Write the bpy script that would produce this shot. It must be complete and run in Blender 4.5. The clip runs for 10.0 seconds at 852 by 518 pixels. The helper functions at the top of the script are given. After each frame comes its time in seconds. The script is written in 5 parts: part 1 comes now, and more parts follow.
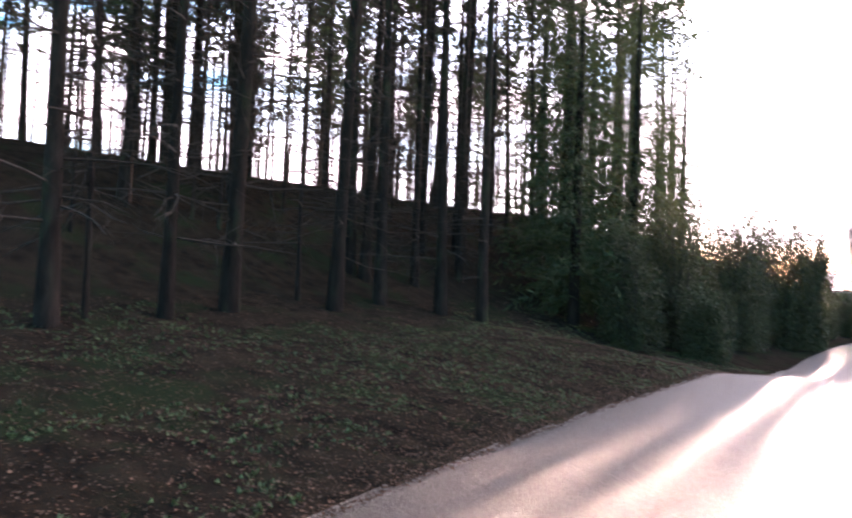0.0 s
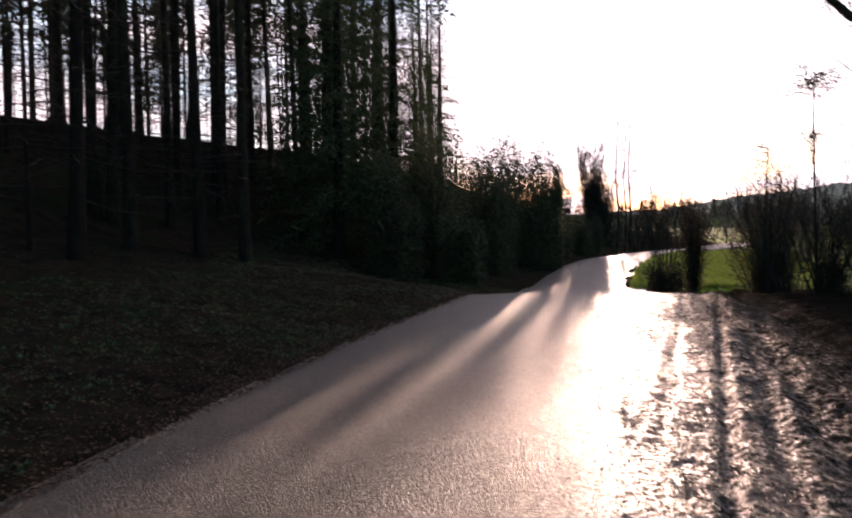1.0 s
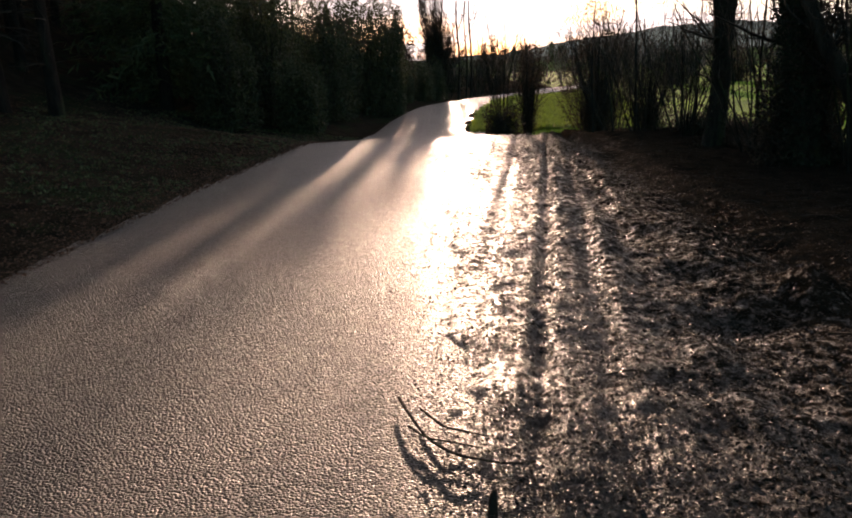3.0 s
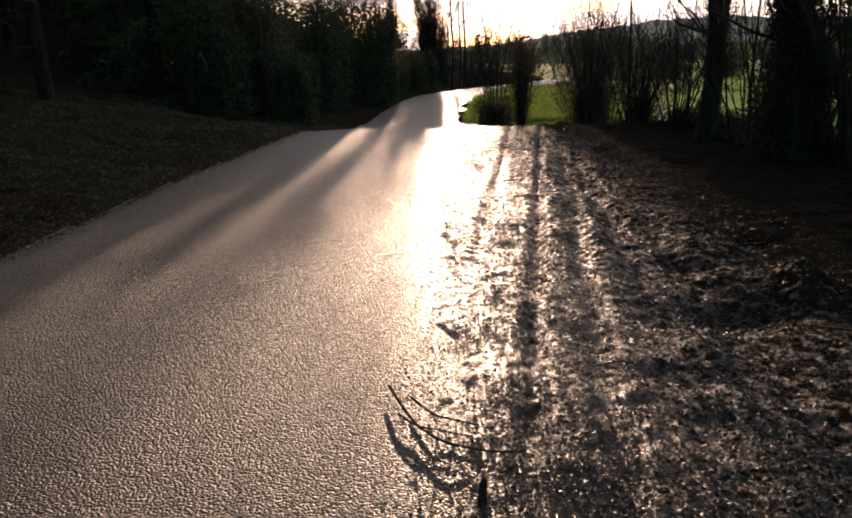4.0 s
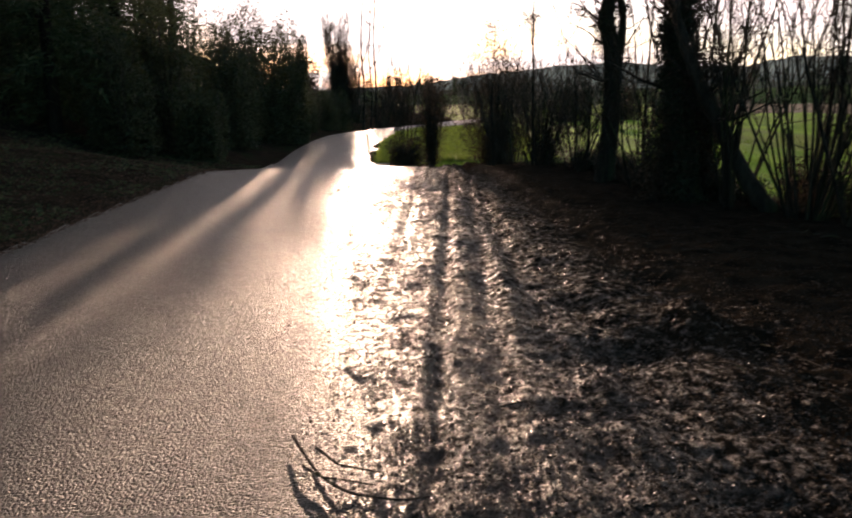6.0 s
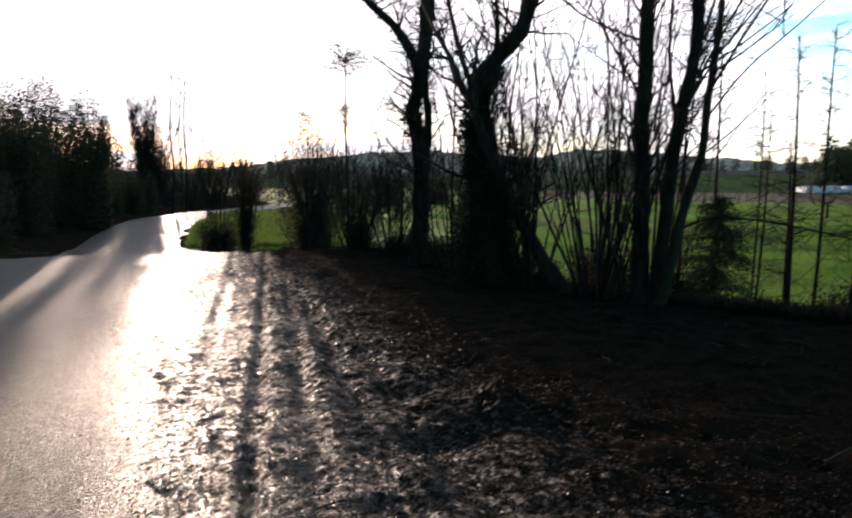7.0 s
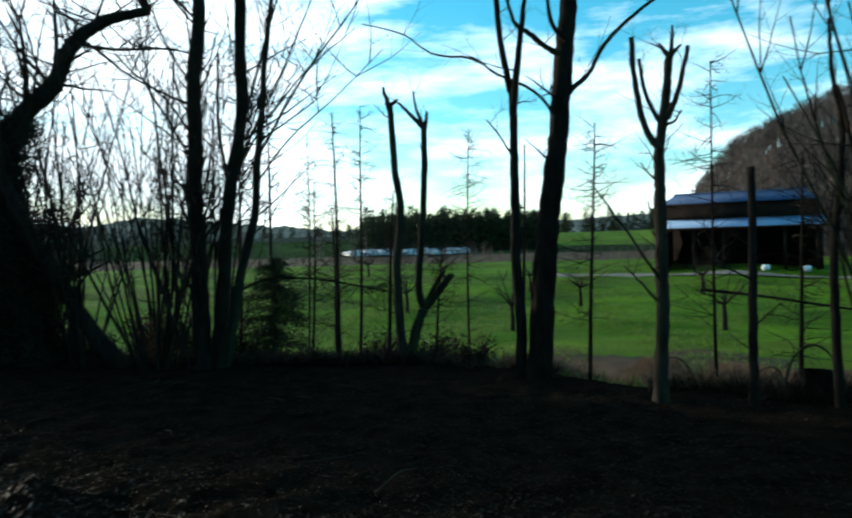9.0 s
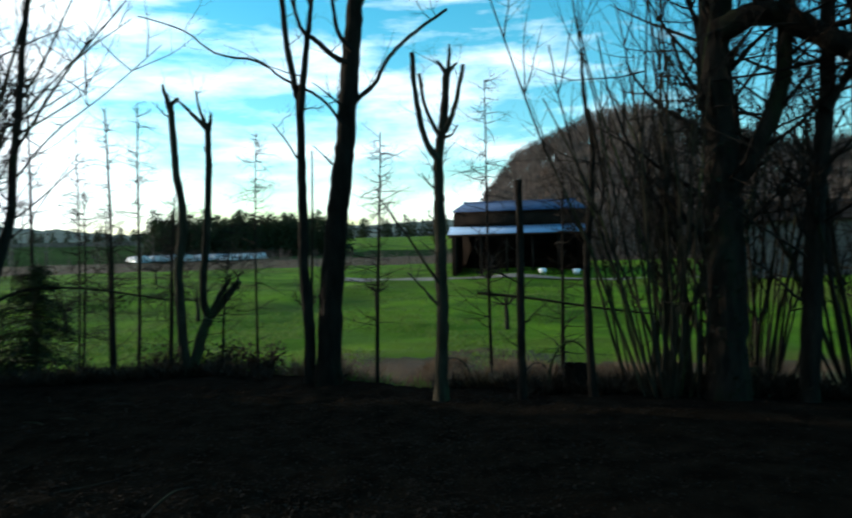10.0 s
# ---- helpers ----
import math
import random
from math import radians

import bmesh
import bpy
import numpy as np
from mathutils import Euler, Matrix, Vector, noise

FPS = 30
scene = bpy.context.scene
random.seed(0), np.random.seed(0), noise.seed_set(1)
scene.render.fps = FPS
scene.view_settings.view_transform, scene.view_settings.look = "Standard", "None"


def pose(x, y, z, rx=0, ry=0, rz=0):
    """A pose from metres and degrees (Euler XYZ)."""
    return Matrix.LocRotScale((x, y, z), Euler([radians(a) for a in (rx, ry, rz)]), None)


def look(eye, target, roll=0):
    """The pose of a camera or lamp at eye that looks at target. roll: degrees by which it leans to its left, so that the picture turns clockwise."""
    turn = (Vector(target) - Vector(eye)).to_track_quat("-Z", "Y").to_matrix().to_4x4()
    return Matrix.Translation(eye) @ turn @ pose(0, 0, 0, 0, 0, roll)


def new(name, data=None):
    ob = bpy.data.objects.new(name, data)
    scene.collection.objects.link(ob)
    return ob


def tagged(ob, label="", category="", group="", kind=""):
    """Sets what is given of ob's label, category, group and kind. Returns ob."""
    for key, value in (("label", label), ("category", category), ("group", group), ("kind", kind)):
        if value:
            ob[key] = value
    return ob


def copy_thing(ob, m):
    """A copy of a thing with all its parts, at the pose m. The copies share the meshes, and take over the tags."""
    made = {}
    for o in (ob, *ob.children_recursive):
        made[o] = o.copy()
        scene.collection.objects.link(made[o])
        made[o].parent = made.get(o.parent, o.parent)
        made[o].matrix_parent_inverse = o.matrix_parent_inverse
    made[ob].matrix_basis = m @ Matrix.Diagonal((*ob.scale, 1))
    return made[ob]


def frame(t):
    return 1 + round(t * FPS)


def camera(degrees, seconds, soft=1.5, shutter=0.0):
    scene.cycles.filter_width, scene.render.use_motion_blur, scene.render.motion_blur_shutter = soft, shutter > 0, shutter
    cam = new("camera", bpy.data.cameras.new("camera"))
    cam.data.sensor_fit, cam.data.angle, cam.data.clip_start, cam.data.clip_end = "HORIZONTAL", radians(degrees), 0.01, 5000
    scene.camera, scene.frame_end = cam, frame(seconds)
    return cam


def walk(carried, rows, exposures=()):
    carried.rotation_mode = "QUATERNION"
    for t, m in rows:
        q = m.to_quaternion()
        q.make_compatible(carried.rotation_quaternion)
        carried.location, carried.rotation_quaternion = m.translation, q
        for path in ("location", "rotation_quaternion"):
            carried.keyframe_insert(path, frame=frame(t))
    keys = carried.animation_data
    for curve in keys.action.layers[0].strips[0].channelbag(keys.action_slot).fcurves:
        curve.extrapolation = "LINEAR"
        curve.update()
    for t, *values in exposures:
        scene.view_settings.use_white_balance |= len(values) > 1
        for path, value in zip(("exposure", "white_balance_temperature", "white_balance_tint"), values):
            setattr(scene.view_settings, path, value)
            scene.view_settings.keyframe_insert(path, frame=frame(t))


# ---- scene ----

# ---------------------------------------------------------------- camera and walk
cam = camera(62.13, 10.0, soft=2.0, shutter=0.3)
# seconds, eye x y z, then yaw to the left, pitch up and roll in degrees
PATH = [
    (0.0, -0.300, -0.117, 1.595, 28.49, 2.88, 1.95),
    (0.5, -0.187, -0.056, 1.576, 19.04, 0.19, -0.21),
    (1.0, -0.099, -0.039, 1.580, 10.17, -2.11, -1.02),
    (1.5, 0.000, -0.070, 1.558, 6.27, -6.38, -2.58),
    (2.0, 0.030, -0.086, 1.538, 2.69, -11.27, -3.83),
    (2.5, 0.039, -0.065, 1.515, 0.00, -13.47, -3.58),
    (3.0, 0.038, -0.039, 1.503, -1.76, -14.45, -2.12),
    (4.5, 0.024, -0.036, 1.492, -2.54, -15.28, -1.06),
    (5.0, 0.019, -0.034, 1.497, -2.82, -15.21, -1.07),
    (5.2, 0.026, -0.042, 1.500, -3.09, -15.06, -1.04),
    (6.3, 0.102, -0.058, 1.550, -13.83, -10.70, 0.03),
    (6.5, 0.112, -0.050, 1.559, -16.86, -9.56, 0.14),
    (7.0, 0.117, -0.062, 1.598, -24.39, -5.59, 0.51),
    (7.5, 0.206, 0.004, 1.596, -32.01, -2.98, 0.92),
    (8.0, 0.263, 0.005, 1.594, -41.43, -1.55, 0.53),
    (8.5, 0.268, 0.014, 1.561, -49.74, -1.48, -0.44),
    (9.0, 0.298, -0.008, 1.521, -58.48, -0.30, -1.28),
    (9.5, 0.327, -0.138, 1.536, -65.43, -0.39, -1.28),
    (10.0, 0.339, -0.139, 1.534, -74.66, -0.28, -1.52),
]


def eye_pose(x, y, z, yaw, pitch, roll):
    a, b = radians(yaw), radians(pitch)
    ahead = Vector((-math.sin(a) * math.cos(b), math.cos(a) * math.cos(b), math.sin(b)))
    return look((x, y, z), Vector((x, y, z)) + ahead, roll)


EXPOSURES = [(0.0, 2.7, 7600, 50), (0.5, 1.65, 7600, 46), (1.0, 0.6, 7800, 46), (1.5, 0.4, 8100, 44), (2.5, 0.5, 8600, 40), (5.2, 0.5, 8700, 38), (6.5, 0.5, 8000, 38), (7.5, 0.2, 6500, 14), (9.0, 0.12, 6150, 3), (10.0, 0.15, 6300, 6)]
walk(cam, [(t, eye_pose(*row)) for t, *row in PATH], EXPOSURES)

# ---------------------------------------------------------------- sky and sun
SUN_AZ, SUN_EL = 4.2, 9.0
world = bpy.data.worlds.new("sky")
scene.world = world
world.use_nodes = True
wn, wl = world.node_tree.nodes, world.node_tree.links
wn.clear()
w_out = wn.new("ShaderNodeOutputWorld")
w_bg = wn.new("ShaderNodeBackground")
w_sky = wn.new("ShaderNodeTexSky")
w_sky.sky_type, w_sky.sun_disc = "NISHITA", False
w_sky.sun_elevation, w_sky.sun_rotation = radians(SUN_EL), radians(SUN_AZ)
w_sky.air_density, w_sky.dust_density, w_sky.ozone_density = 1.0, 0.3, 2.2
w_bg.inputs["Strength"].default_value = 0.15
# thin streaks of cloud over the whole sky
w_co = wn.new("ShaderNodeTexCoord")
w_map = wn.new("ShaderNodeMapping")
w_map.inputs["Scale"].default_value = (2.0, 2.0, 9.0)
w_noise = wn.new("ShaderNodeTexNoise")
w_noise.inputs["Scale"].default_value = 1.6
w_noise.inputs["Detail"].default_value = 7.0
w_noise.inputs["Roughness"].default_value = 0.58
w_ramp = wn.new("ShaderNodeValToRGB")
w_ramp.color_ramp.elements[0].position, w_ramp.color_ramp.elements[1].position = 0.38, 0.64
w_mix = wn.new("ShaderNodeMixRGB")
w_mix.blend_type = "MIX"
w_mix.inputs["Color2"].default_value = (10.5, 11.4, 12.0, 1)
wl.new(w_co.outputs["Generated"], w_map.inputs["Vector"])
wl.new(w_map.outputs["Vector"], w_noise.inputs["Vector"])
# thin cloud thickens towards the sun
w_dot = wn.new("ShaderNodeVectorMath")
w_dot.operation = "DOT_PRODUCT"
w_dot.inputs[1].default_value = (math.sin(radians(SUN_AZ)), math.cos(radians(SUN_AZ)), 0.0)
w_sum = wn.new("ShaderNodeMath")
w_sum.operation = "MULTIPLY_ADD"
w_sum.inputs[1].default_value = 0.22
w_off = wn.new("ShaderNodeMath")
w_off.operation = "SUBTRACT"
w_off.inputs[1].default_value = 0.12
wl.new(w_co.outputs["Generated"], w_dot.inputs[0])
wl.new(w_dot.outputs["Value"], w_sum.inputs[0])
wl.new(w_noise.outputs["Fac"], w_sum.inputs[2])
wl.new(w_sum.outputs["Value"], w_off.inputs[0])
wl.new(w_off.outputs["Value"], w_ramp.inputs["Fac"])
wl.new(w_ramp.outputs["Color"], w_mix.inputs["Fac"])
w_hue = wn.new("ShaderNodeHueSaturation")
w_hue.inputs["Hue"].default_value, w_hue.inputs["Saturation"].default_value, w_hue.inputs["Value"].default_value = 0.475, 1.38, 1.9
wl.new(w_sky.outputs["Color"], w_hue.inputs["Color"])
wl.new(w_hue.outputs["Color"], w_mix.inputs["Color1"])
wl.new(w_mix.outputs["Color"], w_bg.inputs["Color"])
wl.new(w_bg.outputs["Background"], w_out.inputs["Surface"])

sun = new("sun", bpy.data.lights.new("sun", "SUN"))
sun.data.energy, sun.data.angle, sun.data.color = 5.0, radians(0.53), (1.0, 0.88, 0.70)
SUN_DIR = Vector((math.sin(radians(SUN_AZ)) * math.cos(radians(SUN_EL)), math.cos(radians(SUN_AZ)) * math.cos(radians(SUN_EL)), math.sin(radians(SUN_EL))))
sun.matrix_world = look(SUN_DIR * 200, (0, 0, 0))


# ---------------------------------------------------------------- materials
def material(name, dark, light, scale=6.0, rough=0.8, bump=0.3, bump_scale=40.0, spots=None, rough_var=0.1, metal=0.0, random_tint=0.0, stretch=(1, 1, 1), through_light=0.0, island=False, spec=0.5, stones=0.0, deep=1.0, wet=0.0):
    """Two scales of colour variation, fine relief, and optional patches of a third colour."""
    m = bpy.data.materials.new(name)
    m.use_nodes = True
    n, l = m.node_tree.nodes, m.node_tree.links
    b = n["Principled BSDF"]
    b.inputs["Metallic"].default_value = metal
    b.inputs["Specular IOR Level"].default_value = spec
    co = n.new("ShaderNodeTexCoord")
    mp = n.new("ShaderNodeMapping")
    mp.inputs["Scale"].default_value = stretch
    l.new(co.outputs["Object"], mp.inputs["Vector"])
    def tex(s, detail=5.0, rough_=0.6):
        t = n.new("ShaderNodeTexNoise")
        t.inputs["Scale"].default_value, t.inputs["Detail"].default_value, t.inputs["Roughness"].default_value = s, detail, rough_
        l.new(mp.outputs["Vector"], t.inputs["Vector"])
        return t
    coarse, fine = tex(scale), tex(bump_scale, 6.0, 0.7)
    ramp = n.new("ShaderNodeValToRGB")
    ramp.color_ramp.elements[0].position, ramp.color_ramp.elements[1].position = 0.32, 0.68
    ramp.color_ramp.elements[0].color, ramp.color_ramp.elements[1].color = (*dark, 1), (*light, 1)
    l.new(coarse.outputs["Fac"], ramp.inputs["Fac"])
    colour = ramp.outputs["Color"]
    grain = n.new("ShaderNodeMixRGB")
    grain.blend_type = "OVERLAY"
    grain.inputs["Fac"].default_value = 0.55
    l.new(colour, grain.inputs["Color1"])
    l.new(fine.outputs["Fac"], grain.inputs["Color2"])
    colour = grain.outputs["Color"]
    if stones:
        chip = n.new("ShaderNodeTexVoronoi")
        chip.inputs["Scale"].default_value = stones
        l.new(mp.outputs["Vector"], chip.inputs["Vector"])
        sep = n.new("ShaderNodeSeparateColor")
        l.new(chip.outputs["Color"], sep.inputs["Color"])
        cr = n.new("ShaderNodeMapRange")
        cr.inputs["To Min"].default_value, cr.inputs["To Max"].default_value = 0.35, 1.9
        l.new(sep.outputs["Red"], cr.inputs["Value"])
        ch = n.new("ShaderNodeHueSaturation")
        l.new(cr.outputs["Result"], ch.inputs["Value"])
        l.new(colour, ch.inputs["Color"])
        colour = ch.outputs["Color"]
    if spots:
        patch = tex(scale * 0.27, 4.0)
        pr = n.new("ShaderNodeValToRGB")
        pr.color_ramp.elements[0].position, pr.color_ramp.elements[1].position = 0.52, 0.64
        l.new(patch.outputs["Fac"], pr.inputs["Fac"])
        mx = n.new("ShaderNodeMixRGB")
        mx.inputs["Color2"].default_value = (*spots, 1)
        l.new(pr.outputs["Color"], mx.inputs["Fac"])
        l.new(colour, mx.inputs["Color1"])
        colour = mx.outputs["Color"]
    if random_tint:
        if island:
            src = n.new("ShaderNodeNewGeometry").outputs["Random Per Island"]
        else:
            src = n.new("ShaderNodeObjectInfo").outputs["Random"]
        hsv = n.new("ShaderNodeHueSaturation")
        mr = n.new("ShaderNodeMapRange")
        mr.inputs["To Min"].default_value, mr.inputs["To Max"].default_value = 1 - random_tint, 1 + random_tint
        l.new(src, mr.inputs["Value"])
        l.new(mr.outputs["Result"], hsv.inputs["Value"])
        l.new(colour, hsv.inputs["Color"])
        colour = hsv.outputs["Color"]
    l.new(colour, b.inputs["Base Color"])
    rr = n.new("ShaderNodeMapRange")
    rr.inputs["To Min"].default_value, rr.inputs["To Max"].default_value = max(0.03, rough - rough_var), min(1.0, rough + rough_var)
    l.new(coarse.outputs["Fac"], rr.inputs["Value"])
    l.new(rr.outputs["Result"], b.inputs["Roughness"])
    if stones:
        ra = n.new("ShaderNodeMath")
        ra.operation = "MULTIPLY_ADD"
        ra.inputs[1].default_value = 0.35
        l.new(sep.outputs["Green"], ra.inputs[0])
        rb = n.new("ShaderNodeMath")
        rb.operation = "SUBTRACT"
        rb.inputs[1].default_value = 0.17
        l.new(rr.outputs["Result"], rb.inputs[0])
        l.new(rb.outputs["Value"], ra.inputs[2])
        l.new(ra.outputs["Value"], b.inputs["Roughness"])
    if wet:
        pool = tex(wet, 5.0, 0.7)
        # the trodden strip along the lane is wettest, drying towards the hedge
        across = n.new("ShaderNodeVectorMath")
        across.operation = "DOT_PRODUCT"
        across.inputs[1].default_value = (1.0, -0.085, 0.0)
        l.new(co.outputs["Object"], across.inputs[0])
        dry = n.new("ShaderNodeMapRange")
        dry.inputs["From Min"].default_value, dry.inputs["From Max"].default_value = 0.5, 3.6
        dry.inputs["To Min"].default_value, dry.inputs["To Max"].default_value = -0.1, 0.24
        l.new(across.outputs["Value"], dry.inputs["Value"])
        damp = n.new("ShaderNodeMath")
        damp.operation = "SUBTRACT"
        l.new(pool.outputs["Fac"], damp.inputs[0])
        l.new(dry.outputs["Result"], damp.inputs[1])
        for low, high, socket in ((0.95, 0.3, "Roughness"), (0.0, 2 * spec, "Specular IOR Level")):
            mr = n.new("ShaderNodeMapRange")
            mr.inputs["From Min"].default_value, mr.inputs["From Max"].default_value = 0.42, 0.62
            mr.inputs["To Min"].default_value, mr.inputs["To Max"].default_value = low, high
            l.new(damp.outputs["Value"], mr.inputs["Value"])
            l.new(mr.outputs["Result"], b.inputs[socket])
    if bump:
        bp = n.new("ShaderNodeBump")
        bp.inputs["Strength"].default_value, bp.inputs["Distance"].default_value = bump, 0.9 * deep / bump_scale
        height = fine.outputs["Fac"]
        if stones:
            vo = n.new("ShaderNodeTexVoronoi")
            vo.inputs["Scale"].default_value = stones
            l.new(mp.outputs["Vector"], vo.inputs["Vector"])
            mm = n.new("ShaderNodeMath")
            mm.operation = "MULTIPLY_ADD"
            mm.inputs[1].default_value = -2.6
            l.new(vo.outputs["Distance"], mm.inputs[0])
            l.new(fine.outputs["Fac"], mm.inputs[2])
            height = mm.outputs["Value"]
        l.new(height, bp.inputs["Height"])
        l.new(bp.outputs["Normal"], b.inputs["Normal"])
    if through_light:
        tr = n.new("ShaderNodeBsdfTranslucent")
        l.new(colour, tr.inputs["Color"])
        ms = n.new("ShaderNodeMixShader")
        ms.inputs["Fac"].default_value = through_light
        l.new(b.outputs["BSDF"], ms.inputs[1])
        l.new(tr.outputs["BSDF"], ms.inputs[2])
        l.new(ms.outputs["Shader"], n["Material Output"].inputs["Surface"])
    return m


M_TARMAC = material("worn_tarmac", (0.026, 0.023, 0.021), (0.058, 0.050, 0.042), 2.2, 0.5, 1.0, 95.0, spots=(0.038, 0.033, 0.028), rough_var=0.08, stones=84.0, spec=0.34, deep=2.4)
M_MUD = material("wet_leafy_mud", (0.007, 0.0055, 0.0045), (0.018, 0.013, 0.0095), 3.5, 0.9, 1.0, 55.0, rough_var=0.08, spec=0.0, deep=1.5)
M_WET = material("wet_trodden_mud", (0.006, 0.005, 0.004), (0.020, 0.015, 0.011), 3.5, 0.46, 1.0, 75.0, rough_var=0.18, spec=0.25, deep=2.8, wet=13.0)
M_LITTER = material("leaf_litter_soil", (0.008, 0.006, 0.005), (0.023, 0.016, 0.011), 2.5, 0.9, 0.9, 30.0, spots=(0.012, 0.015, 0.008), spec=0.0)
M_GRASS = material("meadow_grass", (0.022, 0.062, 0.003), (0.10, 0.19, 0.008), 0.24, 0.9, 1.0, 5.0, spots=(0.08, 0.105, 0.013), spec=0.04, stretch=(1, 0.55, 1))
M_ROUGH = material("rough_dead_grass", (0.036, 0.020, 0.011), (0.085, 0.048, 0.024), 0.8, 0.9, 0.8, 12.0, spots=(0.05, 0.055, 0.02), spec=0.1)
M_FARLAND = material("distant_fields", (0.02, 0.036, 0.016), (0.05, 0.075, 0.026), 0.012, 0.9, 0.0, 0.4, spots=(0.035, 0.035, 0.022), spec=0.0)
M_BARK = material("bare_bark", (0.010, 0.008, 0.0065), (0.034, 0.027, 0.021), 9.0, 0.85, 0.8, 30.0, spots=(0.024, 0.03, 0.015), random_tint=0.2, stretch=(1, 1, 0.25), spec=0.05)
M_PALEBARK = material("pale_pollard_bark", (0.018, 0.015, 0.010), (0.06, 0.051, 0.034), 8.0, 0.85, 0.8, 30.0, spots=(0.045, 0.06, 0.02), random_tint=0.15, stretch=(1, 1, 0.25), spec=0.1)
M_PINE = material("conifer_bark", (0.007, 0.005, 0.0045), (0.021, 0.015, 0.012), 7.0, 0.9, 0.9, 26.0, spots=(0.018, 0.022, 0.012), random_tint=0.2, stretch=(1, 1, 0.3), spec=0.03)
M_TWIG = material("twigs", (0.014, 0.010, 0.008), (0.035, 0.026, 0.02), 12.0, 0.9, 0.0, 40.0, random_tint=0.2, spec=0.1)
M_NEEDLE = material("conifer_needles", (0.012, 0.020, 0.010), (0.034, 0.050, 0.020), 3.0, 0.7, 0.0, 20.0, random_tint=0.3, island=True, through_light=0.25, spec=0.1)
M_IVY = material("ivy_leaves", (0.008, 0.010, 0.006), (0.018, 0.024, 0.012), 6.0, 0.65, 0.0, 20.0, random_tint=0.3, island=True, through_light=0.1, spec=0.1)
M_LAUREL = material("evergreen_shrub_leaves", (0.016, 0.020, 0.010), (0.042, 0.052, 0.022), 6.0, 0.6, 0.0, 20.0, random_tint=0.35, island=True, through_light=0.35, spec=0.2)
M_LEAF = material("fallen_leaves", (0.012, 0.008, 0.006), (0.045, 0.028, 0.019), 9.0, 0.42, 0.2, 60.0, random_tint=0.5, island=True, through_light=0.05, rough_var=0.2, spec=0.24)
# Darker, duller copy of the fallen leaves: tree shade put into the colour.
M_SHADELEAF = material("shade_darkened_leaves", (0.007, 0.005, 0.004), (0.025, 0.016, 0.011), 9.0, 0.7, 0.2, 60.0, random_tint=0.5, island=True, spec=0.04)
M_DRYLEAF = material("dry_bank_leaves", (0.022, 0.012, 0.008), (0.095, 0.046, 0.028), 9.0, 0.8, 0.2, 60.0, random_tint=0.55, island=True, through_light=0.1, spec=0.1)
M_DEADLEAF = material("withered_hedge_leaves", (0.022, 0.016, 0.012), (0.06, 0.042, 0.030), 6.0, 0.8, 0.0, 20.0, random_tint=0.4, island=True, through_light=0.3, spec=0.08)
# Bare woodland grey, with distance haze put into the colour.
M_HAZED_WOOD = material("haze_greyed_woodland", (0.03, 0.034, 0.03), (0.06, 0.062, 0.052), 0.03, 0.9, 0.0, 0.4, spots=(0.05, 0.07, 0.03), spec=0.0)
# Brown hillside litter, lightened by haze painted into its colour.
M_HILL = material("haze_lightened_litter", (0.04, 0.028, 0.022), (0.09, 0.064, 0.05), 0.1, 0.95, 0.6, 0.9, spots=(0.06, 0.055, 0.035), spec=0.0)
M_HERB = material("undergrowth_leaves", (0.02, 0.034, 0.014), (0.055, 0.085, 0.034), 5.0, 0.55, 0.0, 30.0, random_tint=0.35, island=True, through_light=0.2, spec=0.1)
M_STRAW = material("dead_grass_blades", (0.07, 0.034, 0.018), (0.17, 0.095, 0.045), 3.0, 0.8, 0.0, 30.0, random_tint=0.35, island=True, through_light=0.2)
M_BLADE = material("grass_blades", (0.065, 0.11, 0.012), (0.15, 0.21, 0.03), 3.0, 0.6, 0.0, 30.0, random_tint=0.3, island=True, through_light=0.5)
M_FARTWIG = material("far_bare_wood", (0.062, 0.048, 0.042), (0.15, 0.115, 0.10), 0.05, 0.9, 0.0, 1.0, random_tint=0.45, island=True, spec=0.1)
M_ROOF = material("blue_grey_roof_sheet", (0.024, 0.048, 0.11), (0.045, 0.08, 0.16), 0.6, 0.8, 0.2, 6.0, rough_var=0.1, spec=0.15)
# Paler than the upper roof: sky reflection is put into the colour.
M_ROOFSHEEN = material("sheen_painted_roof_sheet", (0.15, 0.25, 0.4), (0.22, 0.33, 0.5), 0.6, 0.6, 0.2, 6.0, spec=0.3)
M_BOARD = material("dark_barn_boards", (0.009, 0.007, 0.006), (0.022, 0.016, 0.013), 1.0, 0.85, 0.4, 14.0, spec=0.03)
M_WALLGREY = material("weathered_grey_render", (0.05, 0.046, 0.044), (0.10, 0.09, 0.085), 0.6, 0.9, 0.3, 10.0)
M_WHITE = material("white_plastic_sheet", (0.55, 0.56, 0.57), (0.8, 0.8, 0.81), 1.0, 0.35, 0.1, 8.0)
M_TRACK = material("pale_gravel_track", (0.09, 0.076, 0.06), (0.17, 0.145, 0.115), 1.0, 0.9, 0.4, 14.0)


